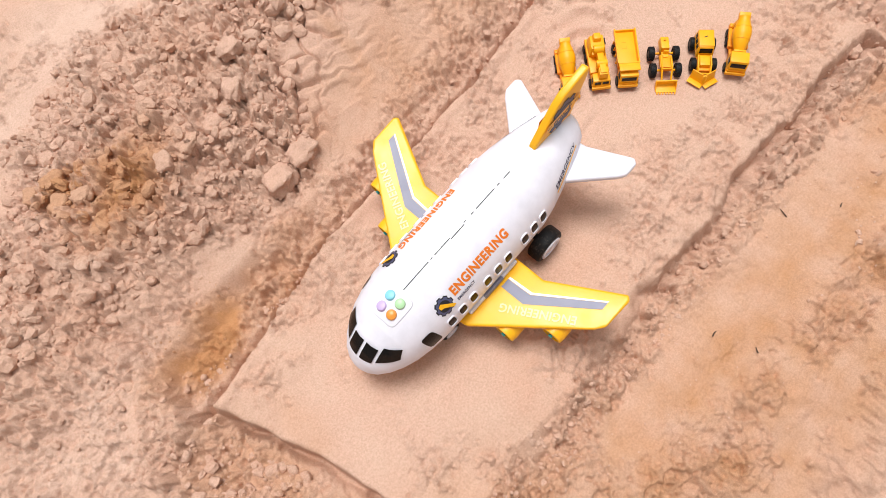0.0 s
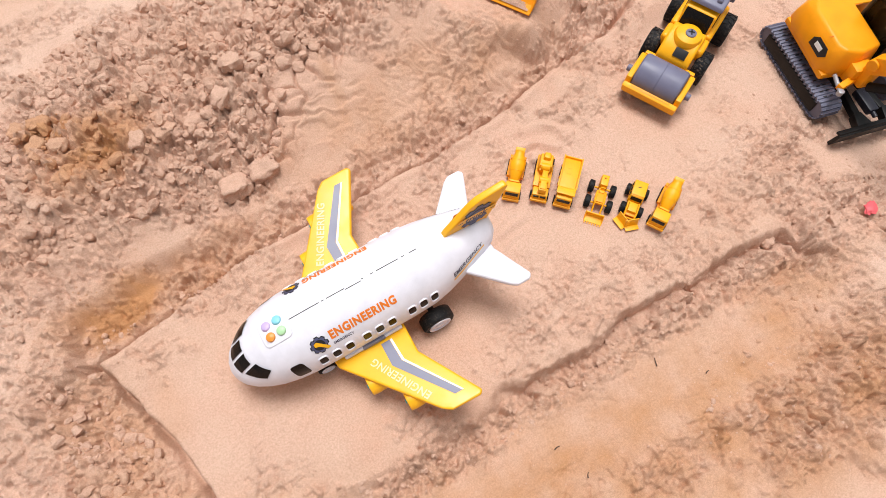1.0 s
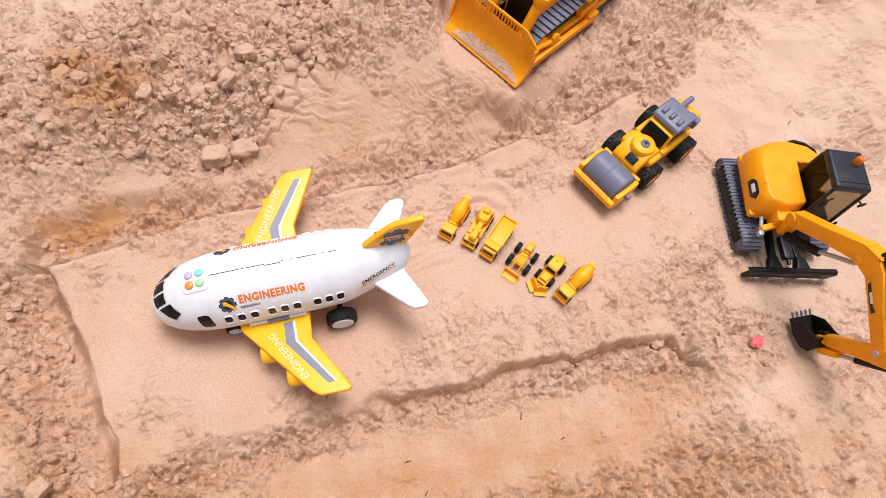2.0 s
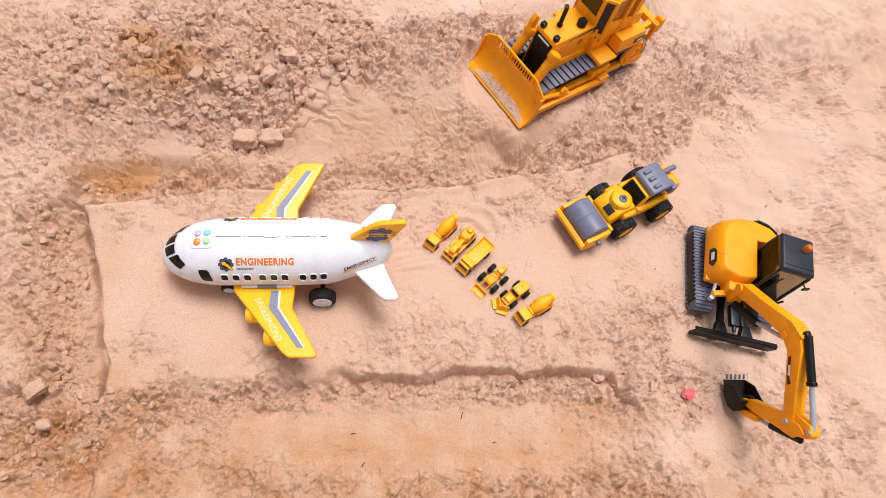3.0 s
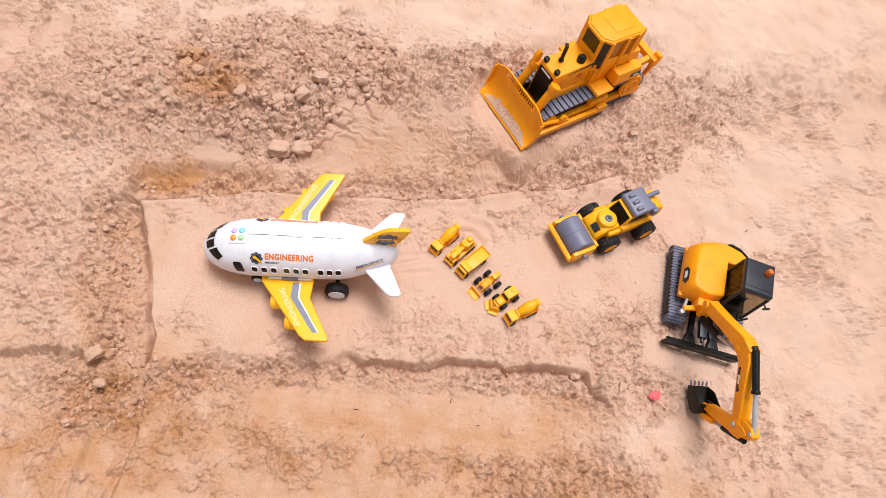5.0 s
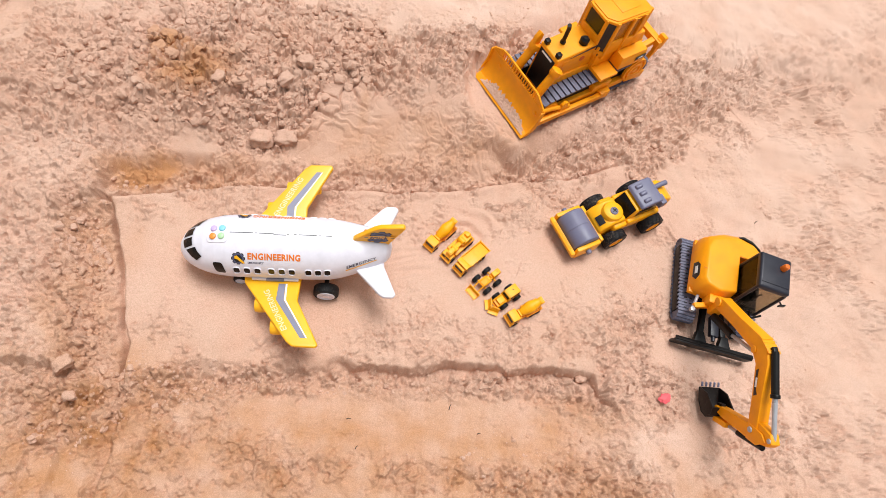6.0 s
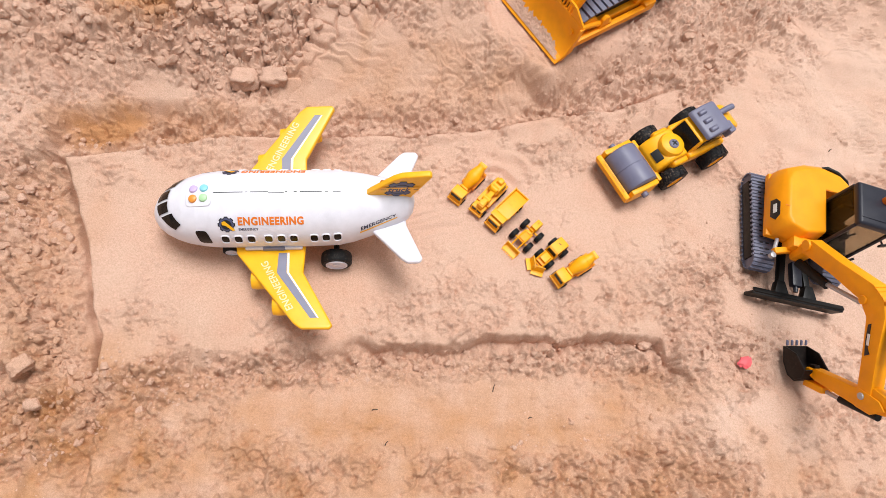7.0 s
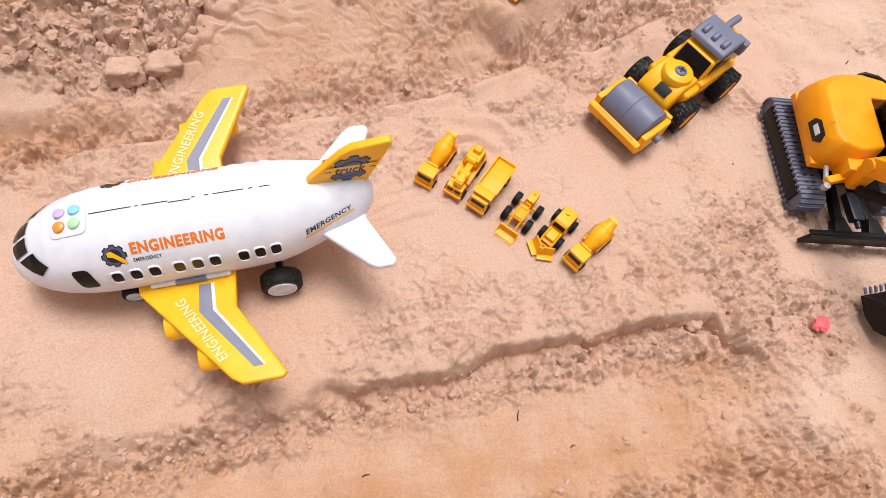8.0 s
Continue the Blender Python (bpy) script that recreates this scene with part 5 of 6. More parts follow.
MINI_SPOTS = ((0.2085, 0.0840, 51), (0.2410, 0.0640, 50.5), (0.2660, 0.0400, 47), (0.2960, 0.0020, 44.5), (0.3290, -0.0285, 40.5), (0.3655, -0.0500, 34))
MINI_SIZE = Matrix.Diagonal((0.94, 0.94, 0.94, 1))
spots = [pose(x - 0.002, y - 0.001, ground_at(x, y) - 0.0005, 0, 0, a) @ MINI_SIZE for x, y, a in MINI_SPOTS]
mixer = mixer_truck(spots[0], "small yellow toy concrete mixer truck near the airplane tail")
crane_truck(spots[1])
dump_truck(spots[2])
wheel_loader(spots[3])
plough_truck(spots[4])
tagged(copy_thing(mixer, spots[5] @ MINI_SIZE.inverted()), "small yellow toy concrete mixer truck at the row's end")

# ---- the road roller: front towards -x, its base at the middle of the front edge ----
roller = thing("toy_road_roller", pose(0.428, 0.0975, 0.004, 0, 0, 30), "yellow toy road roller with grey drum, canopy and sandy wheels", "toy roller")
fr = part("drum_frame", joined(
    box(0.0085, 0.084, 0.020, (0.0050, 0, 0.0260), (0, -20, 0), 0.0025), box(0.052, 0.0085, 0.030, (0.036, 0.0385, 0.027), bevel=0.0025), box(0.052, 0.0085, 0.030, (0.036, -0.0385, 0.027), bevel=0.0025),
    box(0.007, 0.078, 0.022, (0.0670, 0, 0.030), bevel=0.0025)), LEMON, roller, "yellow frame round the drum")
part("step_plate", joined(*[box(0.0030, 0.0020, 0.0010, (0.0030, -0.029 + i * 0.0032, 0.0364), (0, -20, 0), bevel=0.0002) for i in range(19)]), AMBER, fr)
drum = part("drum", revolved([(0, -0.0340), (0.025, -0.0340), (0.0278, -0.0320), (0.0285, -0.0290), (0.0285, -0.0004), (0.0279, 0.0), (0.0285, 0.0004), (0.0285, 0.0290), (0.0278, 0.0320), (0.025, 0.0340), (0, 0.0340)], "y", 48, (0.0385, 0, 0.0285)), GREY, roller, "blue-grey smooth drum")
for s in (-1, 1):
    part("drum_axle", cyl(0.0052, 0.008, (0.0360, s * 0.0460, 0.0290), "y", seg=20, bevel=0.0012), GREY, roller)
hood = part("hood", joined(
    prism([(0.066, 0.020), (0.066, 0.047), (0.074, 0.056), (0.092, 0.066), (0.118, 0.066), (0.126, 0.050), (0.126, 0.020)], 0.050, "xz", bevel=0.0045, seg=3),
    box(0.030, 0.066, 0.020, (0.108, 0, 0.046), bevel=0.0055, seg=3)), LEMON, roller)
part("hood_boss", revolved([(0, 0.0085), (0.013, 0.0080), (0.0185, 0.0055), (0.0205, 0.001), (0.0205, -0.006)], "z", 36, (0.1010, -0.002, 0.0650)), LEMON, hood)
screw = part("screw", revolved([(0, 0.003), (0.0062, 0.0028), (0.0078, 0.0015), (0.0080, -0.002)], "z", 28, (0.1000, -0.004, 0.0728)), GREY, hood, "grey cross-head toy screw")
# the shaded cross recess is painted with two black bars
part("slot_shade", joined(box(0.0095, 0.0022, 0.0008, (0.1000, -0.004, 0.0761), (0, 0, 20), 0), box(0.0022, 0.0095, 0.0008, (0.1000, -0.004, 0.0761), (0, 0, 20), 0)), BLACK_INK_AND_SHADE, screw)
# no hole is cut: a black plate paints the opening's shade
part("opening", box(0.0135, 0.0190, 0.0020, (0.0745, -0.006, 0.0565), (0, -40, 0), 0.0010), BLACK_INK_AND_SHADE, hood, "black plate standing for the shaded opening in the hood")
cab = part("cab", joined(
    prism([(0.124, 0.022), (0.124, 0.050), (0.138, 0.080), (0.187, 0.086), (0.198, 0.060), (0.205, 0.050), (0.205, 0.024)], 0.048, "xz", bevel=0.0035, seg=3),
    box(0.076, 0.064, 0.022, (0.163, 0, 0.045), bevel=0.0055, seg=3)), LEMON, roller)
part("windscreen", prism([(-0.0150, -0.0215), (0.0150, -0.0205), (0.0150, 0.0205), (-0.0150, 0.0215)], 0.0012, "xy", (0.1302, 0, 0.0665), (0, -65, 0), 0.0004), SMOKE, cab, "black windscreen")
for s in (-1, 1):
    part("side_window", prism([(0.143, 0.058), (0.143, 0.077), (0.184, 0.081), (0.191, 0.062), (0.191, 0.058)], 0.0012, "xz", (0, s * 0.0243, 0), bevel=0.0003), SMOKE, cab, "black side window")
canopy = part("canopy", joined(
    prism([(0.142, 0.0855), (0.145, 0.0915), (0.166, 0.0975), (0.186, 0.0970), (0.193, 0.0920), (0.193, 0.0860)], 0.053, "xz", bevel=0.0028, seg=3),
    box(0.012, 0.020, 0.018, (0.190, -0.022, 0.084), bevel=0.002)), GREY, roller, "blue-grey canopy")
for i in range(3):
    part("roof_rib", box(0.0165, 0.0092, 0.0056, (0.1585, -0.0155 + i * 0.0155, 0.0965), (0, -13, 0), 0.0027, 3, (0.74, 0.70)), GREY, canopy)
part("exhaust", tube([(0.1930, 0.006, 0.0850), (0.2060, 0.006, 0.0890), (0.2200, 0.006, 0.0890)], 0.0048, 16), GREY, roller, "grey exhaust stub")
part("tail", prism([(0.186, 0.030), (0.186, 0.080), (0.212, 0.080), (0.229, 0.068), (0.234, 0.034)], 0.044, "xz", bevel=0.005, seg=3), LEMON, roller)
part("chassis", box(0.150, 0.030, 0.012, (0.130, 0, 0.022), bevel=0.002), BLACK, roller)
for x in (0.1000, 0.1890):
    for s in (-1, 1):
        wheel = part("wheel", moved(joined(revolved(tyre_profile(0.0236, 0.0205), "y", 44), tread(0.0234, 0.0205, 18, 0.0009)), (x, s * 0.0390, 0.0232)), SANDY_RUBBER, roller, "black wheel crusted with sand")
        part("rim", moved(moved(revolved([(0, 0.0095), (0.004, 0.0095), (0.005, 0.0075), (0.0105, 0.0070), (0.0115, 0.0098), (0.0140, 0.0098), (0.0145, 0.0)], "z", 32), rot=(-90 * s, 0, 0)), (x, s * 0.0390, 0.0232)), LEMON, wheel, "yellow rim")

# ---- the bulldozer: blade towards -x, its base at the middle of the blade's edge ----
DOZER = pose(0.303, 0.366, 0.044, 0, 0, 35.5)
dozer = thing("toy_bulldozer", DOZER, "large yellow toy bulldozer with grey tracks, raised on a sand bank", "toy bulldozer")


def curved_plate(rows, wide, thick, at=(0, 0, 0)):
    """A plate bent along the line rows of (x, z)."""
    pts = [Vector((x, 0, z)) for x, z in rows]
    front, back = [], []
    for i, p in enumerate(pts):
        way = (pts[min(i + 1, len(pts) - 1)] - pts[max(i - 1, 0)]).normalized()
        side = Vector((way.z, 0, -way.x))
        front.append((p.x, p.z))
        back.append((p.x + side.x * thick, p.z + side.z * thick))
    bm = prism(front + back[::-1], wide, "xz", at, bevel=0.0004, seg=1)
    return bm


BLADE = [(-0.001, 0.000), (0.008, 0.006), (0.0165, 0.016), (0.0220, 0.028), (0.0255, 0.040), (0.0270, 0.052), (0.0272, 0.062)]
BLADE_SIDE = 0.008
blade = part("blade", curved_plate(BLADE, 0.176, 0.0035, (0, BLADE_SIDE, 0)), AMBER, dozer, "curved yellow blade")
part("cutting_edge", box(0.015, 0.176, 0.0024, (0.0010, BLADE_SIDE, 0.0020), (0, -28, 0), 0.0006), AMBER, blade)
for s in (-1, 1):
    part("end_plate", prism([(-0.004, 0.0), (0.010, -0.001), (0.026, 0.012), (0.032, 0.062), (0.023, 0.062), (0.019, 0.034), (0.010, 0.012)], 0.0032, "xz", (0, s * 0.0870 + BLADE_SIDE, 0), bevel=0.0006), AMBER, blade)
guard = part("spill_guard", joined(curved_plate([(0.0285, 0.0780), (0.0290, 0.0820)], 0.112, 0.0040, (0, BLADE_SIDE, 0)), curved_plate([(0.0262, 0.0600), (0.0268, 0.0645)], 0.174, 0.0042, (0, BLADE_SIDE, 0))), AMBER, blade, "slotted top guard of the blade")
for i in range(17):
    part("guard_bar", box(0.0030, 0.0024, 0.0180, (0.0298, -0.0520 + i * 0.0065 + BLADE_SIDE, 0.0712), (0, 6, 0), 0.0004), AMBER, guard)
for s in (-1, 1):
    part("guard_wing", prism([(s * 0.0560, 0.0635), (s * 0.0870, 0.0635), (s * 0.0870, 0.0650), (s * 0.0600, 0.0825), (s * 0.0545, 0.0825)], 0.0034, "yz", (0.0292, BLADE_SIDE, 0), (0, 0, 0), 0.0005), AMBER, guard)
    # push arms, braces and lift rams
    arm = part("push_arm", joined(box(0.190, 0.0095, 0.0125, (0.121, s * 0.0730, 0.0200), (0, 1, 0), 0.0018), box(0.026, 0.0150, 0.018, (0.205, s * 0.0700, 0.0210), bevel=0.003)), AMBER, dozer)
    part("brace", tube([(0.024, s * 0.0620, 0.0420), (0.060, s * 0.0660, 0.0400), (0.112, s * 0.0690, 0.0285)], 0.0050, 14), AMBER, arm)
    part("brace_lug", prism([(0.085, 0.026), (0.106, 0.026), (0.103, 0.045), (0.094, 0.050), (0.088, 0.044)], 0.007, "xz", (0, s * 0.0700, 0), bevel=0.0012), AMBER, arm)
    ram = part("lift_ram", tube([(0.040, s * 0.0360, 0.0480), (0.070, s * 0.0350, 0.1080)], 0.0088, 20), AMBER, dozer, "stout yellow lift ram")
    part("ram_head", revolved([(0, 0.006), (0.0075, 0.006), (0.0115, 0.004), (0.0118, -0.006), (0.009, -0.010)], "z", 24, (0.0712, s * 0.0350, 0.1110), (0, 26, 0)), AMBER, ram)
    part("ram_rod", tube([(0.033, s * 0.0365, 0.0300), (0.044, s * 0.0360, 0.0520)], 0.0045, 14), SILVER, ram)
# the far ram stands taller, with its lug
part("ram_lug", prism([(0.062, 0.112), (0.078, 0.116), (0.080, 0.138), (0.072, 0.146), (0.064, 0.134)], 0.010, "xz", (0, 0.0360, 0), bevel=0.002), AMBER, dozer)

# engine hood
hood = part("hood", joined(prism([(0.066, 0.030), (0.074, 0.128), (0.176, 0.135), (0.176, 0.040)], 0.054, "xz", bevel=0.0030, seg=3), box(0.100, 0.062, 0.050, (0.128, 0, 0.055), bevel=0.003)), AMBER, dozer)
part("hood_side_panel", joined(*[box(0.070, 0.0012, 0.028, (0.128, s * 0.0272, 0.1050), (0, -4, 0), 0.0005) for s in (-1, 1)]), AMBER, hood)
grille = part("grille", prism([(0.0650, 0.042), (0.0725, 0.120), (0.0745, 0.120), (0.0680, 0.042)], 0.0440, "xz", bevel=0.0006), BLACK, dozer, "black radiator grille")
part("grille_bar", box(0.0008, 0.0300, 0.0035, (0.0715, 0, 0.1155), (0, 5, 0), 0), WHITE_INK, grille, "pale printed bar")
for s in (-1, 1):
    lamp = part("headlamp", joined(box(0.0095, 0.0095, 0.0095, (0.0800, s * 0.0185, 0.1335), bevel=0.0016), cyl(0.0022, 0.006, (0.0800, s * 0.0185, 0.1275), seg=10)), BLACK, dozer, "black headlamp")
    part("stripe", prism([(0.106, 0.1215), (0.168, 0.1265), (0.168, 0.1320), (0.150, 0.1290)], 0.0008, "xz", (0, s * 0.0274, 0), bevel=0), BLACK_INK_AND_SHADE, hood, "black printed stripe")
    part("sticker", moved(cyl(0.0062, 0.0008, (0, 0, 0), "y", seg=22), (0.1400, s * 0.0281, 0.1090)), RED_INK, hood, "round red sticker")
pipe = part("exhaust_pipe", tube([(0.1080, 0.0060, 0.1290), (0.1080, 0.0060, 0.1500), (0.1080, 0.0060, 0.1680), (0.1050, 0.0060, 0.1760)], 0.0040, 18), BLACK, dozer, "black exhaust pipe")
part("collar", cyl(0.0056, 0.004, (0.1080, 0.0060, 0.1330), seg=20, bevel=0.0008), BLACK, pipe)
part("air_filter", revolved([(0, 0.0145), (0.0050, 0.0142), (0.0062, 0.0120), (0.0088, 0.0100), (0.0092, 0.0060), (0.0086, 0.0040), (0.0086, 0.0)], "z", 28, (0.1450, -0.0120, 0.1325)), BLACK, dozer, "black air filter cap")

# cab: pillars round openings whose shade is painted on sheets, a front pane, and a chamfered roof
cab = part("cab_base", joined(box(0.100, 0.074, 0.060, (0.222, 0, 0.078), bevel=0.003), prism([(0.170, 0.060), (0.170, 0.128), (0.182, 0.128), (0.182, 0.060)], 0.066, "xz", bevel=0.002)), AMBER, dozer)
ROOF = [(0.162, -0.022), (0.178, -0.0395), (0.258, -0.0415), (0.270, -0.033), (0.270, 0.033), (0.258, 0.0415), (0.178, 0.0395), (0.162, 0.022)]
roof = part("cab_roof", joined(prism(ROOF, 0.0065, "xy", (0, 0, 0.1900), bevel=0.0024, seg=3), prism([(x * 0.92 + 0.0175, y * 0.92) for x, y in ROOF], 0.004, "xy", (0, 0, 0.1935), bevel=0.0018)), AMBER, dozer)
part("roof_panel", box(0.046, 0.044, 0.0012, (0.224, 0, 0.1958), bevel=0.0005), AMBER, roof)
PILLARS = ((0.166, -0.0240), (0.166, 0.0240), (0.182, -0.0390), (0.182, 0.0390), (0.222, -0.0400), (0.222, 0.0400), (0.248, -0.0400), (0.248, 0.0400), (0.268, -0.0330), (0.268, 0.0330))
for x, y in PILLARS:
    part("pillar", box(0.0070, 0.0065, 0.092, (x + 0.001, y, 0.146), bevel=0.0012), AMBER, cab)
part("cab_floor", box(0.096, 0.070, 0.006, (0.220, 0, 0.110), bevel=0.001), BLACK, cab)
part("seat", joined(box(0.028, 0.030, 0.012, (0.226, 0, 0.1200), bevel=0.003), box(0.010, 0.030, 0.034, (0.242, 0, 0.1400), (0, 10, 0), 0.003)), BLACK, cab, "black driver seat")
for s in (-1, 1):
    part("front_sill", prism([(0.167, s * 0.024), (0.183, s * 0.039), (0.180, s * 0.041), (0.164, s * 0.026)], 0.012, "xy", (0, 0, 0.113), bevel=0.001), AMBER, cab)
    # the dark of the open doorway is painted as a black sheet
    part("corner_door_shade", prism([(0.1665, s * 0.0240), (0.1820, s * 0.0388), (0.1812, s * 0.0396), (0.1657, s * 0.0248)], 0.070, "xy", (0, 0, 0.152), bevel=0.0), BLACK_INK_AND_SHADE, cab, "black sheet standing for the shade in the open corner doorway")
    # brown-amber sheets paint the shaded interior seen through the side openings
    part("side_opening", box(0.0340, 0.0016, 0.044, (0.2020, s * 0.0376, 0.163), bevel=0.0006), SHADED_AMBER, cab, "side opening, its shaded inside painted as a brown-amber sheet")
    part("side_sill", box(0.0360, 0.0055, 0.034, (0.2030, s * 0.0388, 0.126), bevel=0.0012), AMBER, cab)
    part("side_sill", box(0.046, 0.0065, 0.026, (0.2450, s * 0.0400, 0.126), bevel=0.0012), AMBER, cab)
    part("side_opening", box(0.018, 0.0010, 0.042, (0.2350, s * 0.0385, 0.160), bevel=0.0), SHADED_AMBER, cab, "side opening, its shaded inside painted as a brown-amber sheet")
part("front_pane", box(0.0010, 0.042, 0.034, (0.1660, 0, 0.168), bevel=0.0), OLIVE, cab, "dark front pane")
part("front_wall", box(0.0060, 0.046, 0.038, (0.1660, 0, 0.132), bevel=0.001), AMBER, cab)
for s in (-1, 1):
    fender = part("fender", joined(prism([(0.170, 0.072), (0.172, 0.078), (0.214, 0.080), (0.214, 0.074)], 0.040, "xz", (0, s * 0.0520, 0), bevel=0.001), box(0.072, 0.030, 0.030, (0.252, s * 0.0520, 0.094), bevel=0.003, top=(0.92, 0.8))), AMBER, dozer, "yellow side step and tank")
    part("badge", prism([(0.258, 0.0880), (0.284, 0.0910), (0.284, 0.1000), (0.258, 0.0975)], 0.0010, "xz", (0, s * 0.0668, 0), bevel=0), BLACK_INK_AND_SHADE, fender, "black badge with a pale bar")
    part("badge_bar", box(0.0120, 0.0008, 0.0032, (0.2700, s * 0.0675, 0.0942), (0, -6, 0), 0), WHITE_INK, fender)
rear = part("rear_body", joined(box(0.044, 0.060, 0.052, (0.292, 0, 0.084), bevel=0.003, top=(0.8, 0.9)), box(0.016, 0.050, 0.024, (0.316, 0, 0.066), bevel=0.003)), AMBER, dozer)
part("tow_ring", tube([(0.296 + 0.0100 * math.cos(a), 0.020 + 0.0100 * math.sin(a), 0.122) for a in np.linspace(0.3, 5.2, 16)], 0.0028, 10), AMBER, rear)
ripper = part("ripper_frame", joined(box(0.040, 0.012, 0.014, (0.338, -0.028, 0.060), (0, -14, 0), 0.002), box(0.040, 0.012, 0.014, (0.338, 0.028, 0.060), (0, -14, 0), 0.002), box(0.016, 0.092, 0.016, (0.362, 0, 0.066), bevel=0.003), box(0.012, 0.018, 0.030, (0.368, -0.038, 0.068), (0, 12, 0), 0.0025)), AMBER, dozer)
for y in (-0.038, 0.038):
    part("ripper_tooth", prism([(0.358, 0.076), (0.372, 0.074), (0.370, 0.040), (0.356, 0.010), (0.352, 0.012), (0.360, 0.040)], 0.009, "xz", (0, y, 0), bevel=0.0014), AMBER, ripper)

# tracks
def belt_spots(x0, z0, r0, x1, z1, r1, n):
    """n even spots round a belt over two wheels: (x, z, slope)."""
    d = math.hypot(x1 - x0, z1 - z0)
    tilt, lean = math.atan2(z1 - z0, x1 - x0), math.asin((r1 - r0) / d)
    pts = []
    for a in np.linspace(math.pi / 2 + lean + 0.0, 3 * math.pi / 2 - lean, 40):
        pts.append((x0 + r0 * math.cos(a + tilt), z0 + r0 * math.sin(a + tilt)))
    for a in np.linspace(-math.pi / 2 - lean, math.pi / 2 + lean, 40):
        pts.append((x1 + r1 * math.cos(a + tilt), z1 + r1 * math.sin(a + tilt)))
    pts.append(pts[0])
    pts = np.array(pts)
    run = np.r_[0, np.cumsum(np.hypot(*np.diff(pts, axis=0).T))]
    out = []
    for s in np.linspace(0, run[-1], n, endpoint=False):
        e = run[-1] / n * 0.3
        p = [np.array([np.interp((s + k) % run[-1], run, pts[:, i]) for i in (0, 1)]) for k in (-e, 0, e)]
        out.append((*p[1], math.degrees(math.atan2(*(p[2] - p[0])[::-1]))))
    return out


PAD = mesh_object("track_pad", joined(box(0.0112, 0.034, 0.0030, (0, 0, 0), bevel=0.0006), box(0.0022, 0.034, 0.0034, (0.0046, 0, -0.0026), bevel=0.0005)), TRACK)
for s in (-1, 1):
    track = part("track", prism([(0.046, 0.030), (0.056, 0.052), (0.256, 0.066), (0.292, 0.062), (0.306, 0.040), (0.290, 0.014), (0.060, 0.008), (0.050, 0.014)], 0.020, "xz", (0, s * 0.0450, 0), bevel=0.002), BLACK, dozer, "grey crawler track over a yellow frame")
    for x, z, slope in belt_spots(0.066, 0.030, 0.027, 0.286, 0.038, 0.034, 50):
        pad = new("track_pad", PAD.data)
        pad.parent = track
        pad.matrix_basis = pose(x, s * 0.0470, z, 0, -slope, 0)
    part("track_frame", joined(box(0.190, 0.018, 0.016, (0.170, s * 0.0560, 0.0240), bevel=0.003), box(0.048, 0.020, 0.018, (0.196, s * 0.0570, 0.0420), bevel=0.004), box(0.052, 0.0050, 0.020, (0.292, s * 0.0655, 0.0270), (0, 8, 0), 0.004)), AMBER, track, "yellow track frame")
    part("sprocket", moved(moved(revolved([(0, 0.007), (0.006, 0.007), (0.008, 0.004), (0.012, 0.004), (0.013, 0.007), (0.018, 0.007), (0.019, 0.003), (0.0235, 0.003), (0.0245, 0.006), (0.0285, 0.006), (0.0285, 0)], "z", 40), rot=(-90 * s, 0, 0)), (0.281, s * 0.0610, 0.0500)), AMBER, track, "ringed yellow drive wheel")
    part("idler", cyl(0.021, 0.012, (0.066, s * 0.0580, 0.0300), "y", seg=32, bevel=0.002), AMBER, track)
bpy.data.objects.remove(PAD)


# sand lying in the blade
def blade_heap():
    r = np.random.default_rng(9)
    bm = bmesh.new()
    bmesh.ops.create_grid(bm, x_segments=26, y_segments=90, size=0.5)
    for v in bm.verts:
        x, y = v.co.x, v.co.y
        k = max(0.0, 1 - (2 * x) ** 2) * max(0.0, 1 - (2 * y) ** 4)
        lump = noise.noise(Vector((x * 9, y * 26, 3.0)))
        v.co = Vector((0.0105 + x * 0.027 + 0.005 * lump * (x > 0), 0.000 + y * 0.150, 0.0032 + 0.013 * k * (0.65 + 0.5 * lump) + 0.016 * max(0, x) + 0.0005 * r.normal() * (k > 0.05)))
    ob = mesh_object("scooped_sand", bm, SAND, 60)
    ob.data.attributes.new("rough", "FLOAT", "POINT").data.foreach_set("value", np.full(len(ob.data.vertices), 0.8, np.float32))
    ob.matrix_basis = DOZER
    return tagged(ob, "loose beige sand scooped up in the bulldozer blade", "sand heap")


blade_heap()

# ---- the excavator: front towards -y, its base at the middle of the tracks ----
digger = thing("toy_excavator", pose(0.735, 0.042, 0.001, 0, 0, -9), "yellow toy mini excavator with black cab, grey tracks and lowered bucket", "toy excavator")


PLATE = mesh_object("track_plate", joined(box(0.034, 0.0050, 0.0022, bevel=0.0004), box(0.0326, 0.0013, 0.0016, (0, 0.0014, -0.0014), bevel=0.0003)), TRACK)
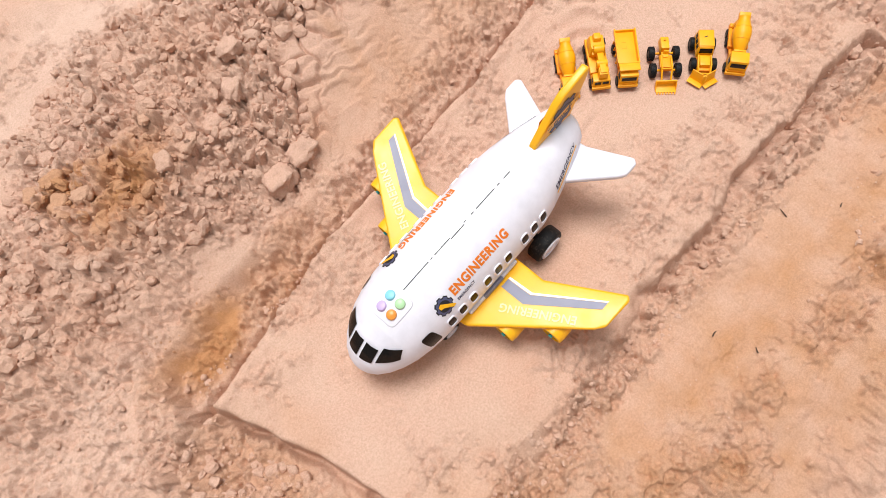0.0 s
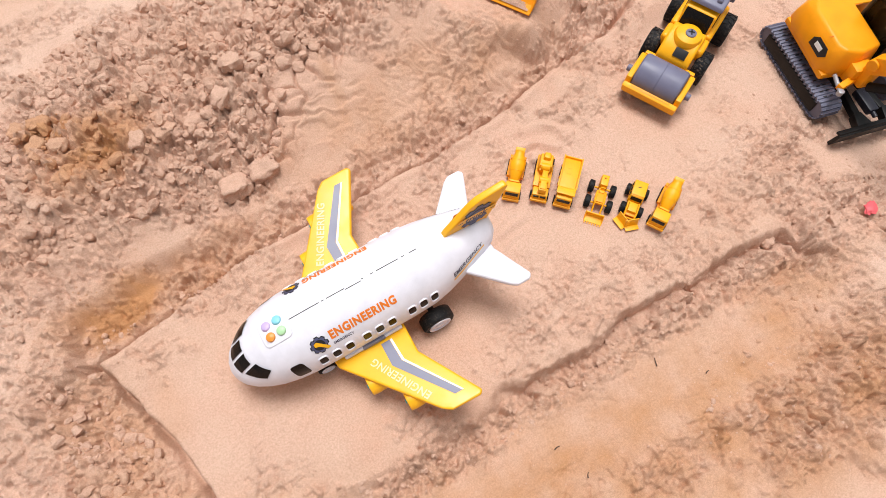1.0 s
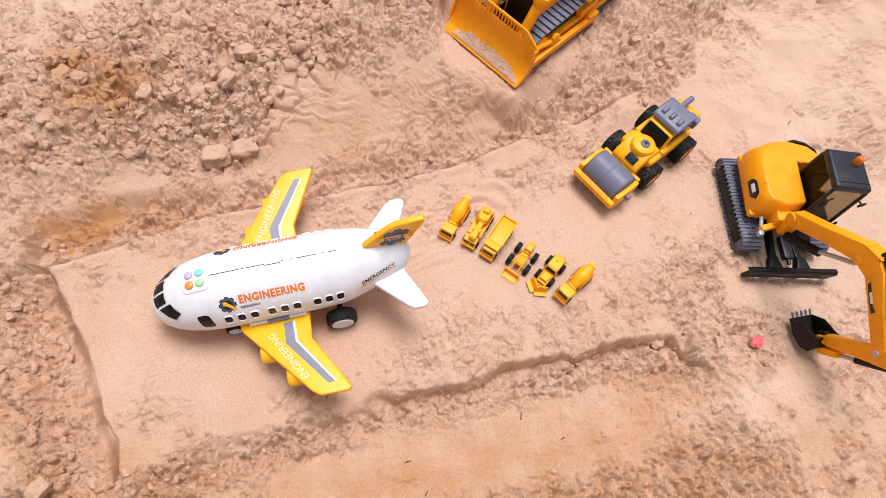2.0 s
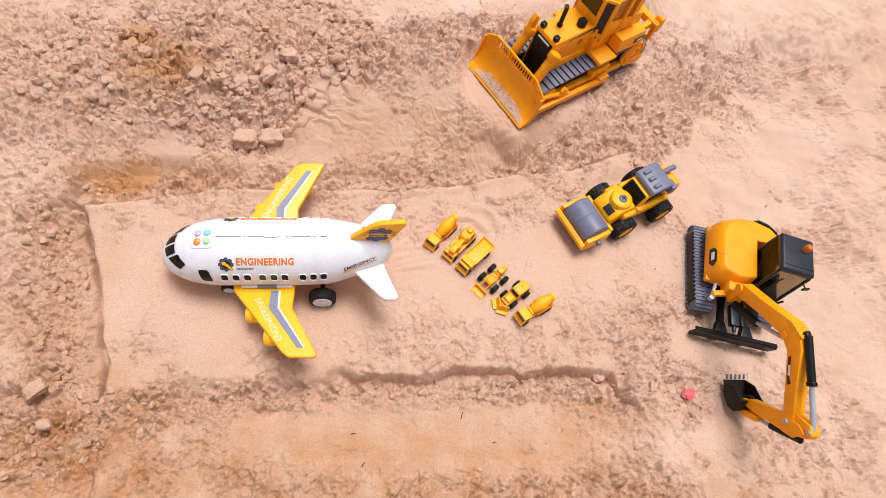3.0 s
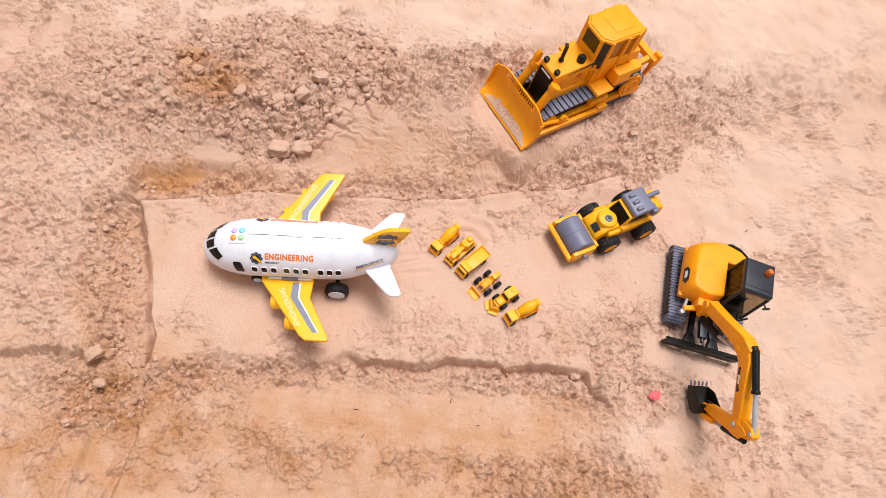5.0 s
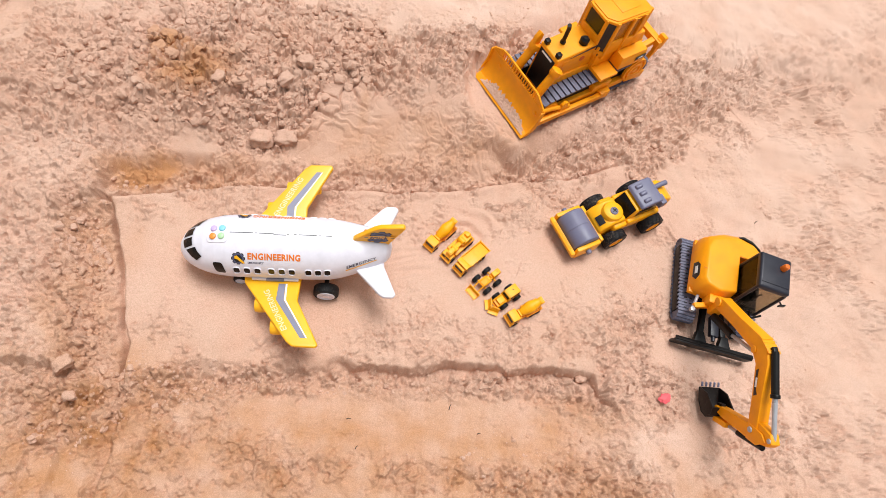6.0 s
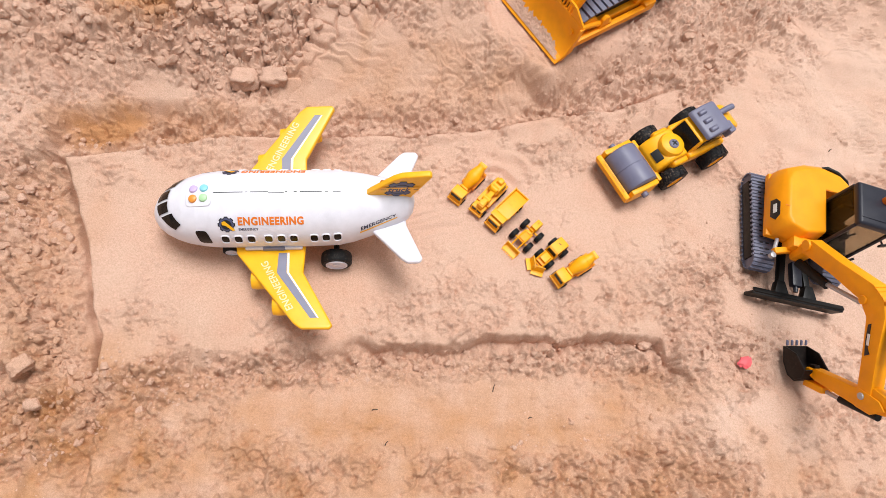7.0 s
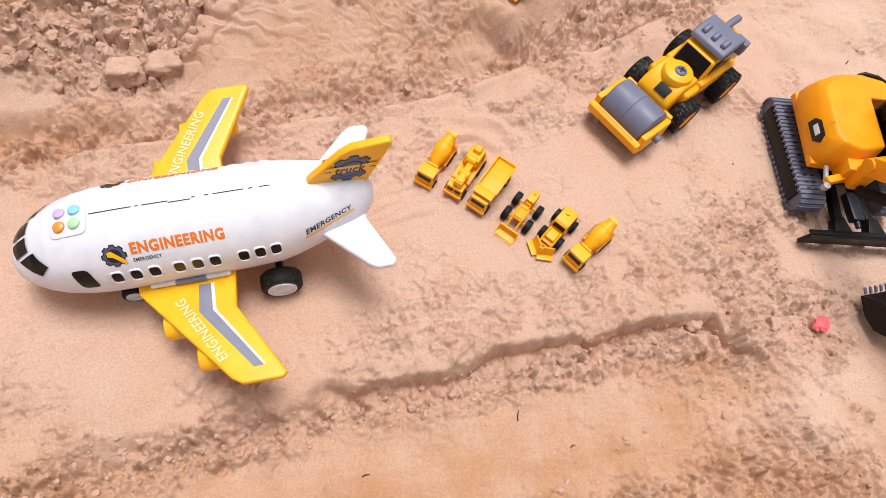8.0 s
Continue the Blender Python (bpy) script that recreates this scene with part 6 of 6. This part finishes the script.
for s in (-1, 1):
    track = part("track", prism([(-0.069, 0.0315), (-0.080, 0.027), (-0.0835, 0.0165), (-0.080, 0.006), (-0.069, 0.0015), (0.069, 0.0015), (0.080, 0.006), (0.0835, 0.0165), (0.080, 0.027), (0.069, 0.0315)], 0.030, "yz", (s * 0.0575, 0, 0), bevel=0.002), TRACK, digger, "blue-grey rubber crawler track")
    for y, z, slope in belt_spots(-0.069, 0.0165, 0.0145, 0.069, 0.0165, 0.0145, 62):
        plate = new("track_plate", PLATE.data)
        plate.parent = track
        plate.matrix_basis = pose(s * 0.0575, y, z, slope, 0, 0)
    part("track_frame", box(0.0040, 0.136, 0.0190, (s * 0.0735, 0, 0.0165), bevel=0.004), BLACK, track, "black track frame")
    for z in (0.0030, 0.0300):
        for y in np.linspace(-0.066, 0.066, 17):
            part("lug", box(0.0022, 0.0036, 0.0046, (s * 0.0752, y, z), bevel=0.0006), TRACK, track)
    for y in np.linspace(-0.064, 0.064, 14):
        for dx in (-0.005, 0.005):
            # black bars on the belt draw its recesses as dark by colour
            part("slot_shade", box(0.0052, 0.0018, 0.0008, (s * 0.0575 + dx, y, 0.0333), bevel=0), BLACK_INK_AND_SHADE, track)
bpy.data.objects.remove(PLATE)
part("undercarriage", joined(box(0.080, 0.090, 0.020, (0, 0, 0.024), bevel=0.003), cyl(0.030, 0.014, (0, 0, 0.040), seg=36, bevel=0.002)), BLACK, digger, "black undercarriage")
dozer_blade = part("levelling_blade", joined(box(0.148, 0.0060, 0.0260, (0, -0.1250, 0.0150), (10, 0, 0), 0.0018), box(0.148, 0.0080, 0.0040, (0, -0.1235, 0.0275), (-20, 0, 0), 0.0015)), BLACK, digger, "black levelling blade")
for s in (-1, 1):
    part("blade_arm", box(0.0100, 0.078, 0.0110, (s * 0.0200 - 0.004, -0.0860, 0.0200), (0, 0, s * 6), 0.0020), BLACK, dozer_blade)
    part("arm_foot", prism([(-0.012, 0), (0.012, 0), (0.006, 0.022), (-0.006, 0.022)], 0.014, "xy", (s * 0.0230 - 0.004, -0.1210, 0.0210), bevel=0.002), BLACK, dozer_blade)
part("blade_ram", joined(box(0.016, 0.040, 0.012, (-0.002, -0.0840, 0.0250), bevel=0.003), tube([(-0.002, -0.070, 0.028), (-0.002, -0.112, 0.024)], 0.0034, 12)), CHARCOAL, dozer_blade)

# the upper works, turned a little on the tracks
UPPER = pose(0, 0, 0, 0, 0, -4.5)


def upper(bm):
    bm.transform(UPPER)
    return bm


def stacked(outline, levels, bevel=0.004):
    """An outline lofted upward: levels of (z, scale, dx, dy)."""
    bm, rows = bmesh.new(), []
    for z, k, dx, dy in levels:
        rows.append([bm.verts.new((x * k + dx, y * k + dy, z)) for x, y in outline])
    for a, b in zip(rows, rows[1:]):
        for i in range(len(outline)):
            j = (i + 1) % len(outline)
            bm.faces.new((a[i], a[j], b[j], b[i]))
    bm.faces.new(rows[0])
    bm.faces.new(rows[-1])
    bmesh.ops.recalc_face_normals(bm, faces=bm.faces[:])
    return softened(bm, bevel, 3)


BODY = [(-0.067, 0.048), (-0.058, 0.068), (-0.028, 0.084), (0.004, 0.090), (0.034, 0.085), (0.052, 0.070), (0.056, 0.046), (0.006, 0.046), (0.006, -0.042), (-0.030, -0.052), (-0.058, -0.044), (-0.067, -0.030)]
body = part("body", upper(stacked(BODY, [(0.046, 0.97, 0, 0), (0.054, 1.0, 0, 0), (0.066, 0.99, 0, -0.001), (0.084, 0.925, -0.001, -0.002), (0.095, 0.82, -0.001, -0.004)], 0.0040)), AMBER, digger, "rounded yellow body")
part("platform", upper(box(0.122, 0.112, 0.010, (-0.004, 0.010, 0.0490), bevel=0.003)), AMBER, digger)
part("panel_seam", upper(joined(box(0.0008, 0.098, 0.0004, (-0.022, 0.010, 0.0944), bevel=0), box(0.040, 0.0008, 0.0004, (-0.042, -0.012, 0.0944), bevel=0), box(0.034, 0.0008, 0.0004, (-0.004, 0.034, 0.0944), bevel=0))), ORANGE_INK, body, "panel seam")
part("knob", upper(cyl(0.0022, 0.0014, (-0.030, -0.026, 0.0945), seg=14)), AMBER, body)
part("rear_grip", upper(tube([(0.002, 0.0770, 0.0860), (0.008, 0.0775, 0.0905), (0.024, 0.0735, 0.0915), (0.040, 0.0640, 0.0895), (0.045, 0.0600, 0.0850)], 0.0030, 12)), BLACK, body, "black rear grip")
part("badge", upper(prism([(0.016, -0.009), (-0.012, -0.009), (-0.020, 0.0), (-0.014, 0.009), (0.008, 0.009), (0.016, 0.002)], 0.0012, "yz", (-0.0650, -0.010, 0.0745), (0, 13, 0), 0.0002)), BLACK_INK_AND_SHADE, body, "black badge with a pale bar")
part("badge_bar", upper(box(0.0008, 0.0150, 0.0065, (-0.0658, -0.0105, 0.0747), (0, 13, 0), 0)), WHITE_INK, body)

# cab: dark frame bars, clear panes, charcoal roof, seat inside
CX, CY = 0.033, -0.0145
cab_roof = part("cab_roof", upper(stacked([(x, y) for x, y in ((-0.0275, -0.034), (0.0275, -0.034), (0.0275, 0.034), (-0.0275, 0.034))], [(0.1440, 1.0, CX, CY), (0.1530, 1.0, CX, CY), (0.1565, 0.95, CX, CY)], 0.0035)), CHARCOAL, digger, "charcoal cab roof")
part("roof_ridge", upper(box(0.0480, 0.0022, 0.0012, (CX, CY - 0.0230, 0.1570), bevel=0.0004)), CHARCOAL, cab_roof)
beacon = part("beacon", upper(joined(revolved([(0, 0.013), (0.0040, 0.0125), (0.0055, 0.010), (0.0058, 0.0)], "z", 24, (CX + 0.012, CY + 0.012, 0.1565)))), BEACON, cab_roof, "orange beacon")
part("cab_floor", upper(box(0.054, 0.072, 0.012, (CX, CY, 0.0560), bevel=0.003)), BLACK, digger)
CORNERS = {"fw": ((-0.0265, -0.036, 0.058), (-0.0255, -0.0320, 0.1450)), "fe": ((0.0265, -0.036, 0.058), (0.0255, -0.0320, 0.1450)), "rw": ((-0.0265, 0.0335, 0.058), (-0.0255, 0.0320, 0.1450)), "re": ((0.0265, 0.0335, 0.058), (0.0255, 0.0320, 0.1450))}
SPOT = {k: [Vector((CX + x, CY + y, z)) for x, y, z in v] for k, v in CORNERS.items()}
cab = part("cab_frame", upper(joined(*[tube([a, b], 0.0028, 8) for a, b in SPOT.values()], tube([SPOT["fw"][0], SPOT["fe"][0]], 0.0030, 8), tube([SPOT["fe"][0], SPOT["re"][0]], 0.0030, 8), tube([SPOT["fw"][0], SPOT["rw"][0]], 0.0030, 8))), CHARCOAL, digger, "charcoal cab frame")


def pane_between(a, b):
    bm = bmesh.new()
    bm.faces.new([bm.verts.new(p) for p in (SPOT[a][0], SPOT[b][0], SPOT[b][1], SPOT[a][1])])
    res = bmesh.ops.extrude_face_region(bm, geom=bm.faces[:])
    n = (SPOT[b][0] - SPOT[a][0]).cross(SPOT[a][1] - SPOT[a][0]).normalized() * 0.0010
    for v in res["geom"]:
        if isinstance(v, bmesh.types.BMVert):
            v.co += n
    bmesh.ops.recalc_face_normals(bm, faces=bm.faces[:])
    return upper(bm)


for a, b, mat, word in (("fw", "fe", CLEAR, "clear front pane"), ("fw", "rw", CLEAR, "clear side pane"), ("fe", "re", CLEAR, "clear side pane"), ("rw", "re", SMOKE, "dark rear pane")):
    pane = part("pane", pane_between(a, b), mat, cab, word)
    pane.visible_shadow = mat is not CLEAR
part("seat", upper(joined(box(0.026, 0.026, 0.012, (CX, CY + 0.006, 0.0700), bevel=0.003), box(0.026, 0.008, 0.034, (CX, CY + 0.020, 0.0900), (-8, 0, 0), 0.003))), BLACK, digger, "black driver seat")
part("console", upper(joined(box(0.0060, 0.024, 0.022, (CX - 0.018, CY, 0.0720), bevel=0.002), tube([(CX - 0.016, CY - 0.008, 0.080), (CX - 0.014, CY - 0.014, 0.098)], 0.0014, 8), tube([(CX + 0.016, CY - 0.008, 0.076), (CX + 0.014, CY - 0.014, 0.098)], 0.0014, 8), box(0.0050, 0.022, 0.018, (CX + 0.018, CY, 0.0700), bevel=0.002))), CHARCOAL, digger)
rail = part("front_rail", upper(joined(tube([(CX - 0.022, CY - 0.042, 0.0620), (CX + 0.020, CY - 0.046, 0.0640), (CX + 0.032, CY - 0.040, 0.0720)], 0.0020, 10), *[tube([(CX + k, CY - 0.036, 0.0600), (CX + k, CY - 0.0445, 0.0630)], 0.0014, 8) for k in (-0.018, 0.0, 0.016)])), BLACK, digger, "black front rail")
part("mirror", upper(joined(box(0.0120, 0.0030, 0.0075, (CX + 0.037, CY - 0.036, 0.1200), (0, 0, 18), 0.0012), tube([(CX + 0.027, CY - 0.033, 0.128), (CX + 0.036, CY - 0.035, 0.121)], 0.0014, 8))), BLACK, digger, "black mirror")

# swing bracket and boom: u forward along the boom, v to its side
bracket = part("swing_bracket", upper(joined(box(0.030, 0.020, 0.030, (-0.022, -0.0570, 0.0640), bevel=0.005), box(0.020, 0.018, 0.040, (-0.018, -0.0700, 0.0740), bevel=0.005), box(0.032, 0.010, 0.010, (-0.040, -0.0680, 0.0580), (0, 0, 20), 0.003))), AMBER, digger, "yellow swing bracket")
part("swing_ram", upper(joined(tube([(-0.048, -0.050, 0.0560), (-0.054, -0.078, 0.0560)], 0.0030, 12), cyl(0.0045, 0.008, (-0.055, -0.080, 0.0560), seg=16, bevel=0.001))), SILVER, bracket, "silver swing ram")
BOOM_M = pose(0, 0, 0, 0, 0, 9) @ pose(-0.0360, -0.0650, 0, 0, 0, 2.7) @ pose(0, 0, 0, 0, 0, -90)


def on_boom(bm):
    """Takes a shape from the boom's own frame (x forward, y across, z up) to the excavator's."""
    bm.transform(BOOM_M)
    return bm


BOOM = [(-0.008, 0.090), (0.004, 0.084), (0.050, 0.124), (0.098, 0.160), (0.122, 0.162), (0.168, 0.138), (0.214, 0.112), (0.222, 0.112), (0.226, 0.126), (0.216, 0.136), (0.172, 0.162), (0.130, 0.190), (0.108, 0.196), (0.084, 0.186), (0.040, 0.146), (-0.006, 0.108)]
boom = part("boom", on_boom(prism(BOOM, 0.0195, "xz", bevel=0.0022, seg=2)), AMBER, digger, "bent yellow boom")
part("rib", on_boom(joined(*[box(0.0050, 0.0205, 0.0014, (0.088 + i * 0.0062, 0, 0.1880 + i * 0.0024), (0, -24 + i * 6, 0), 0.0010) for i in range(5)])), AMBER, boom)
part("boss", on_boom(cyl(0.0060, 0.0240, (0.100, 0, 0.166), "y", seg=20, bevel=0.001)), AMBER, boom)
part("boss", on_boom(cyl(0.0085, 0.0260, (-0.002, 0, 0.098), "y", seg=24, bevel=0.0015)), AMBER, boom)
for s in (-1, 1):
    part("badge", on_boom(prism([(0.132, 0.168), (0.160, 0.152), (0.168, 0.152), (0.168, 0.144), (0.150, 0.152), (0.132, 0.163)], 0.0008, "xz", (0, s * 0.0101, 0), bevel=0)), BLACK_INK_AND_SHADE, boom, "black badge with a pale bar")
    part("badge_bar", on_boom(box(0.0150, 0.0008, 0.0034, (0.1500, s * 0.0107, 0.1570), (0, 30, 0), 0)), WHITE_INK, boom)
part("boom_ram", on_boom(tube([(0.012, 0, 0.062), (0.060, 0, 0.104)], 0.0068, 16)), BLACK, boom, "black boom ram")
part("boom_rod", on_boom(tube([(0.058, 0, 0.103), (0.098, 0, 0.150)], 0.0034, 12)), SILVER, boom)
arm_ram = part("arm_ram", on_boom(joined(tube([(0.112, 0, 0.2000), (0.176, 0, 0.1800)], 0.0058, 18), cyl(0.0072, 0.006, (0.176, 0, 0.1800), rot=(0, 107, 0), seg=20, bevel=0.001), box(0.010, 0.008, 0.010, (0.110, 0, 0.1980), bevel=0.002))), BLACK, boom, "black arm ram")
part("arm_rod", on_boom(tube([(0.174, 0, 0.1806), (0.238, 0, 0.1570)], 0.0038, 14)), SILVER, arm_ram, "silver rod")
STICK = [(0.204, 0.136), (0.230, 0.162), (0.244, 0.160), (0.246, 0.148), (0.232, 0.112), (0.184, 0.044), (0.176, 0.036), (0.166, 0.040), (0.168, 0.050), (0.202, 0.110)]
stick = part("stick", on_boom(prism(STICK, 0.0150, "xz", bevel=0.0020, seg=2)), AMBER, digger, "yellow dipper stick")
part("pin", on_boom(joined(cyl(0.0046, 0.0260, (0.216, 0, 0.122), "y", seg=18, bevel=0.001), cyl(0.0040, 0.0180, (0.238, 0, 0.156), "y", seg=18, bevel=0.001))), SILVER, stick)
for s in (-1, 1):
    part("cheek", on_boom(prism([(0.206, 0.122), (0.226, 0.146), (0.240, 0.150), (0.240, 0.126), (0.226, 0.106)], 0.0026, "xz", (0, s * 0.0095, 0), bevel=0.0008)), AMBER, stick)
bucket_ram = part("bucket_ram", on_boom(tube([(0.244, 0, 0.128), (0.214, 0, 0.074)], 0.0050, 16)), BLACK, stick, "black bucket ram")
part("bucket_rod", on_boom(tube([(0.216, 0, 0.077), (0.198, 0, 0.048)], 0.0030, 12)), SILVER, bucket_ram)
part("link", on_boom(joined(prism([(0.204, 0.052), (0.196, 0.056), (0.178, 0.026), (0.186, 0.020)], 0.0180, "xz", bevel=0.0018), box(0.012, 0.020, 0.012, (0.1700, 0, 0.0380), (0, 30, 0), 0.003))), AMBER, stick, "yellow bucket link")

# bucket, curled in with its teeth towards the machine
SHELL = [(0.168, 0.046), (0.180, 0.034), (0.180, 0.018), (0.168, 0.007), (0.146, 0.005), (0.120, 0.014)]
def shrunk(bm):
    """Brings a shape of the bucket to its true size about its hinge."""
    bm.transform(Matrix.Translation((0.170, 0, 0.030)) @ Matrix.Diagonal((0.84, 0.86, 0.9, 1)) @ Matrix.Translation((-0.170, 0, -0.030)))
    return bm


bucket = part("bucket", on_boom(shrunk(joined(curved_plate(SHELL, 0.046, -0.0030), *[prism([(0.168, 0.046), (0.180, 0.034), (0.180, 0.018), (0.168, 0.007), (0.146, 0.005), (0.120, 0.014), (0.138, 0.036)], 0.0026, "xz", (0, s * 0.0215, 0), bevel=0.0006) for s in (-1, 1)], box(0.020, 0.010, 0.016, (0.1680, 0, 0.0400), (0, 25, 0), 0.002)))), BROWN_PLASTIC, digger, "dark open bucket")
for i in range(5):
    part("tooth", on_boom(shrunk(box(0.0110, 0.0042, 0.0030, (0.1150, -0.0180 + i * 0.0090, 0.0175), (0, 24, 0), 0.0010, 2, (0.7, 0.8)))), GREY, bucket, "grey tooth")


# ---- small finds on the sand ----
def scrap():
    bm = bmesh.new()
    bmesh.ops.create_icosphere(bm, subdivisions=3, radius=0.5)
    for v in bm.verts:
        k = 1 + 0.5 * noise.noise(v.co * 5) + 0.25 * noise.noise(v.co * 13)
        v.co = Vector((v.co.x * 0.021 * k, v.co.y * 0.016 * k, v.co.z * 0.007 * k))
    ob = mesh_object("plastic_scrap", bm, PINK, 60)
    ob.matrix_basis = pose(0.6215, -0.1780, ground_at(0.6215, -0.1780) + 0.002, 0, 0, 20)
    tagged(ob, "crumpled pink-red scrap half buried in sand", "scrap")


scrap()
for x, y, long, turn in ((0.249, -0.222, 0.011, 75), (0.082, -0.256, 0.008, 10), (0.30, -0.262, 0.006, 20), (0.10, -0.30, 0.007, 60), (0.86, 0.21, 0.010, 40), (0.62, 0.20, 0.008, 55)):
    z = ground_at(x, y)
    ob = mesh_object("twig", tube([(-long / 2, 0, 0.0012), (0, 0.0006, 0.0022), (long / 2, -0.0004, 0.0010)], 0.0008, 6, 0.0005), TWIG)
    ob.matrix_basis = pose(x, y, z, 0, 0, turn)
    tagged(ob, "dark dry twig fragment lying on the sand", "twig", "twig fragments")
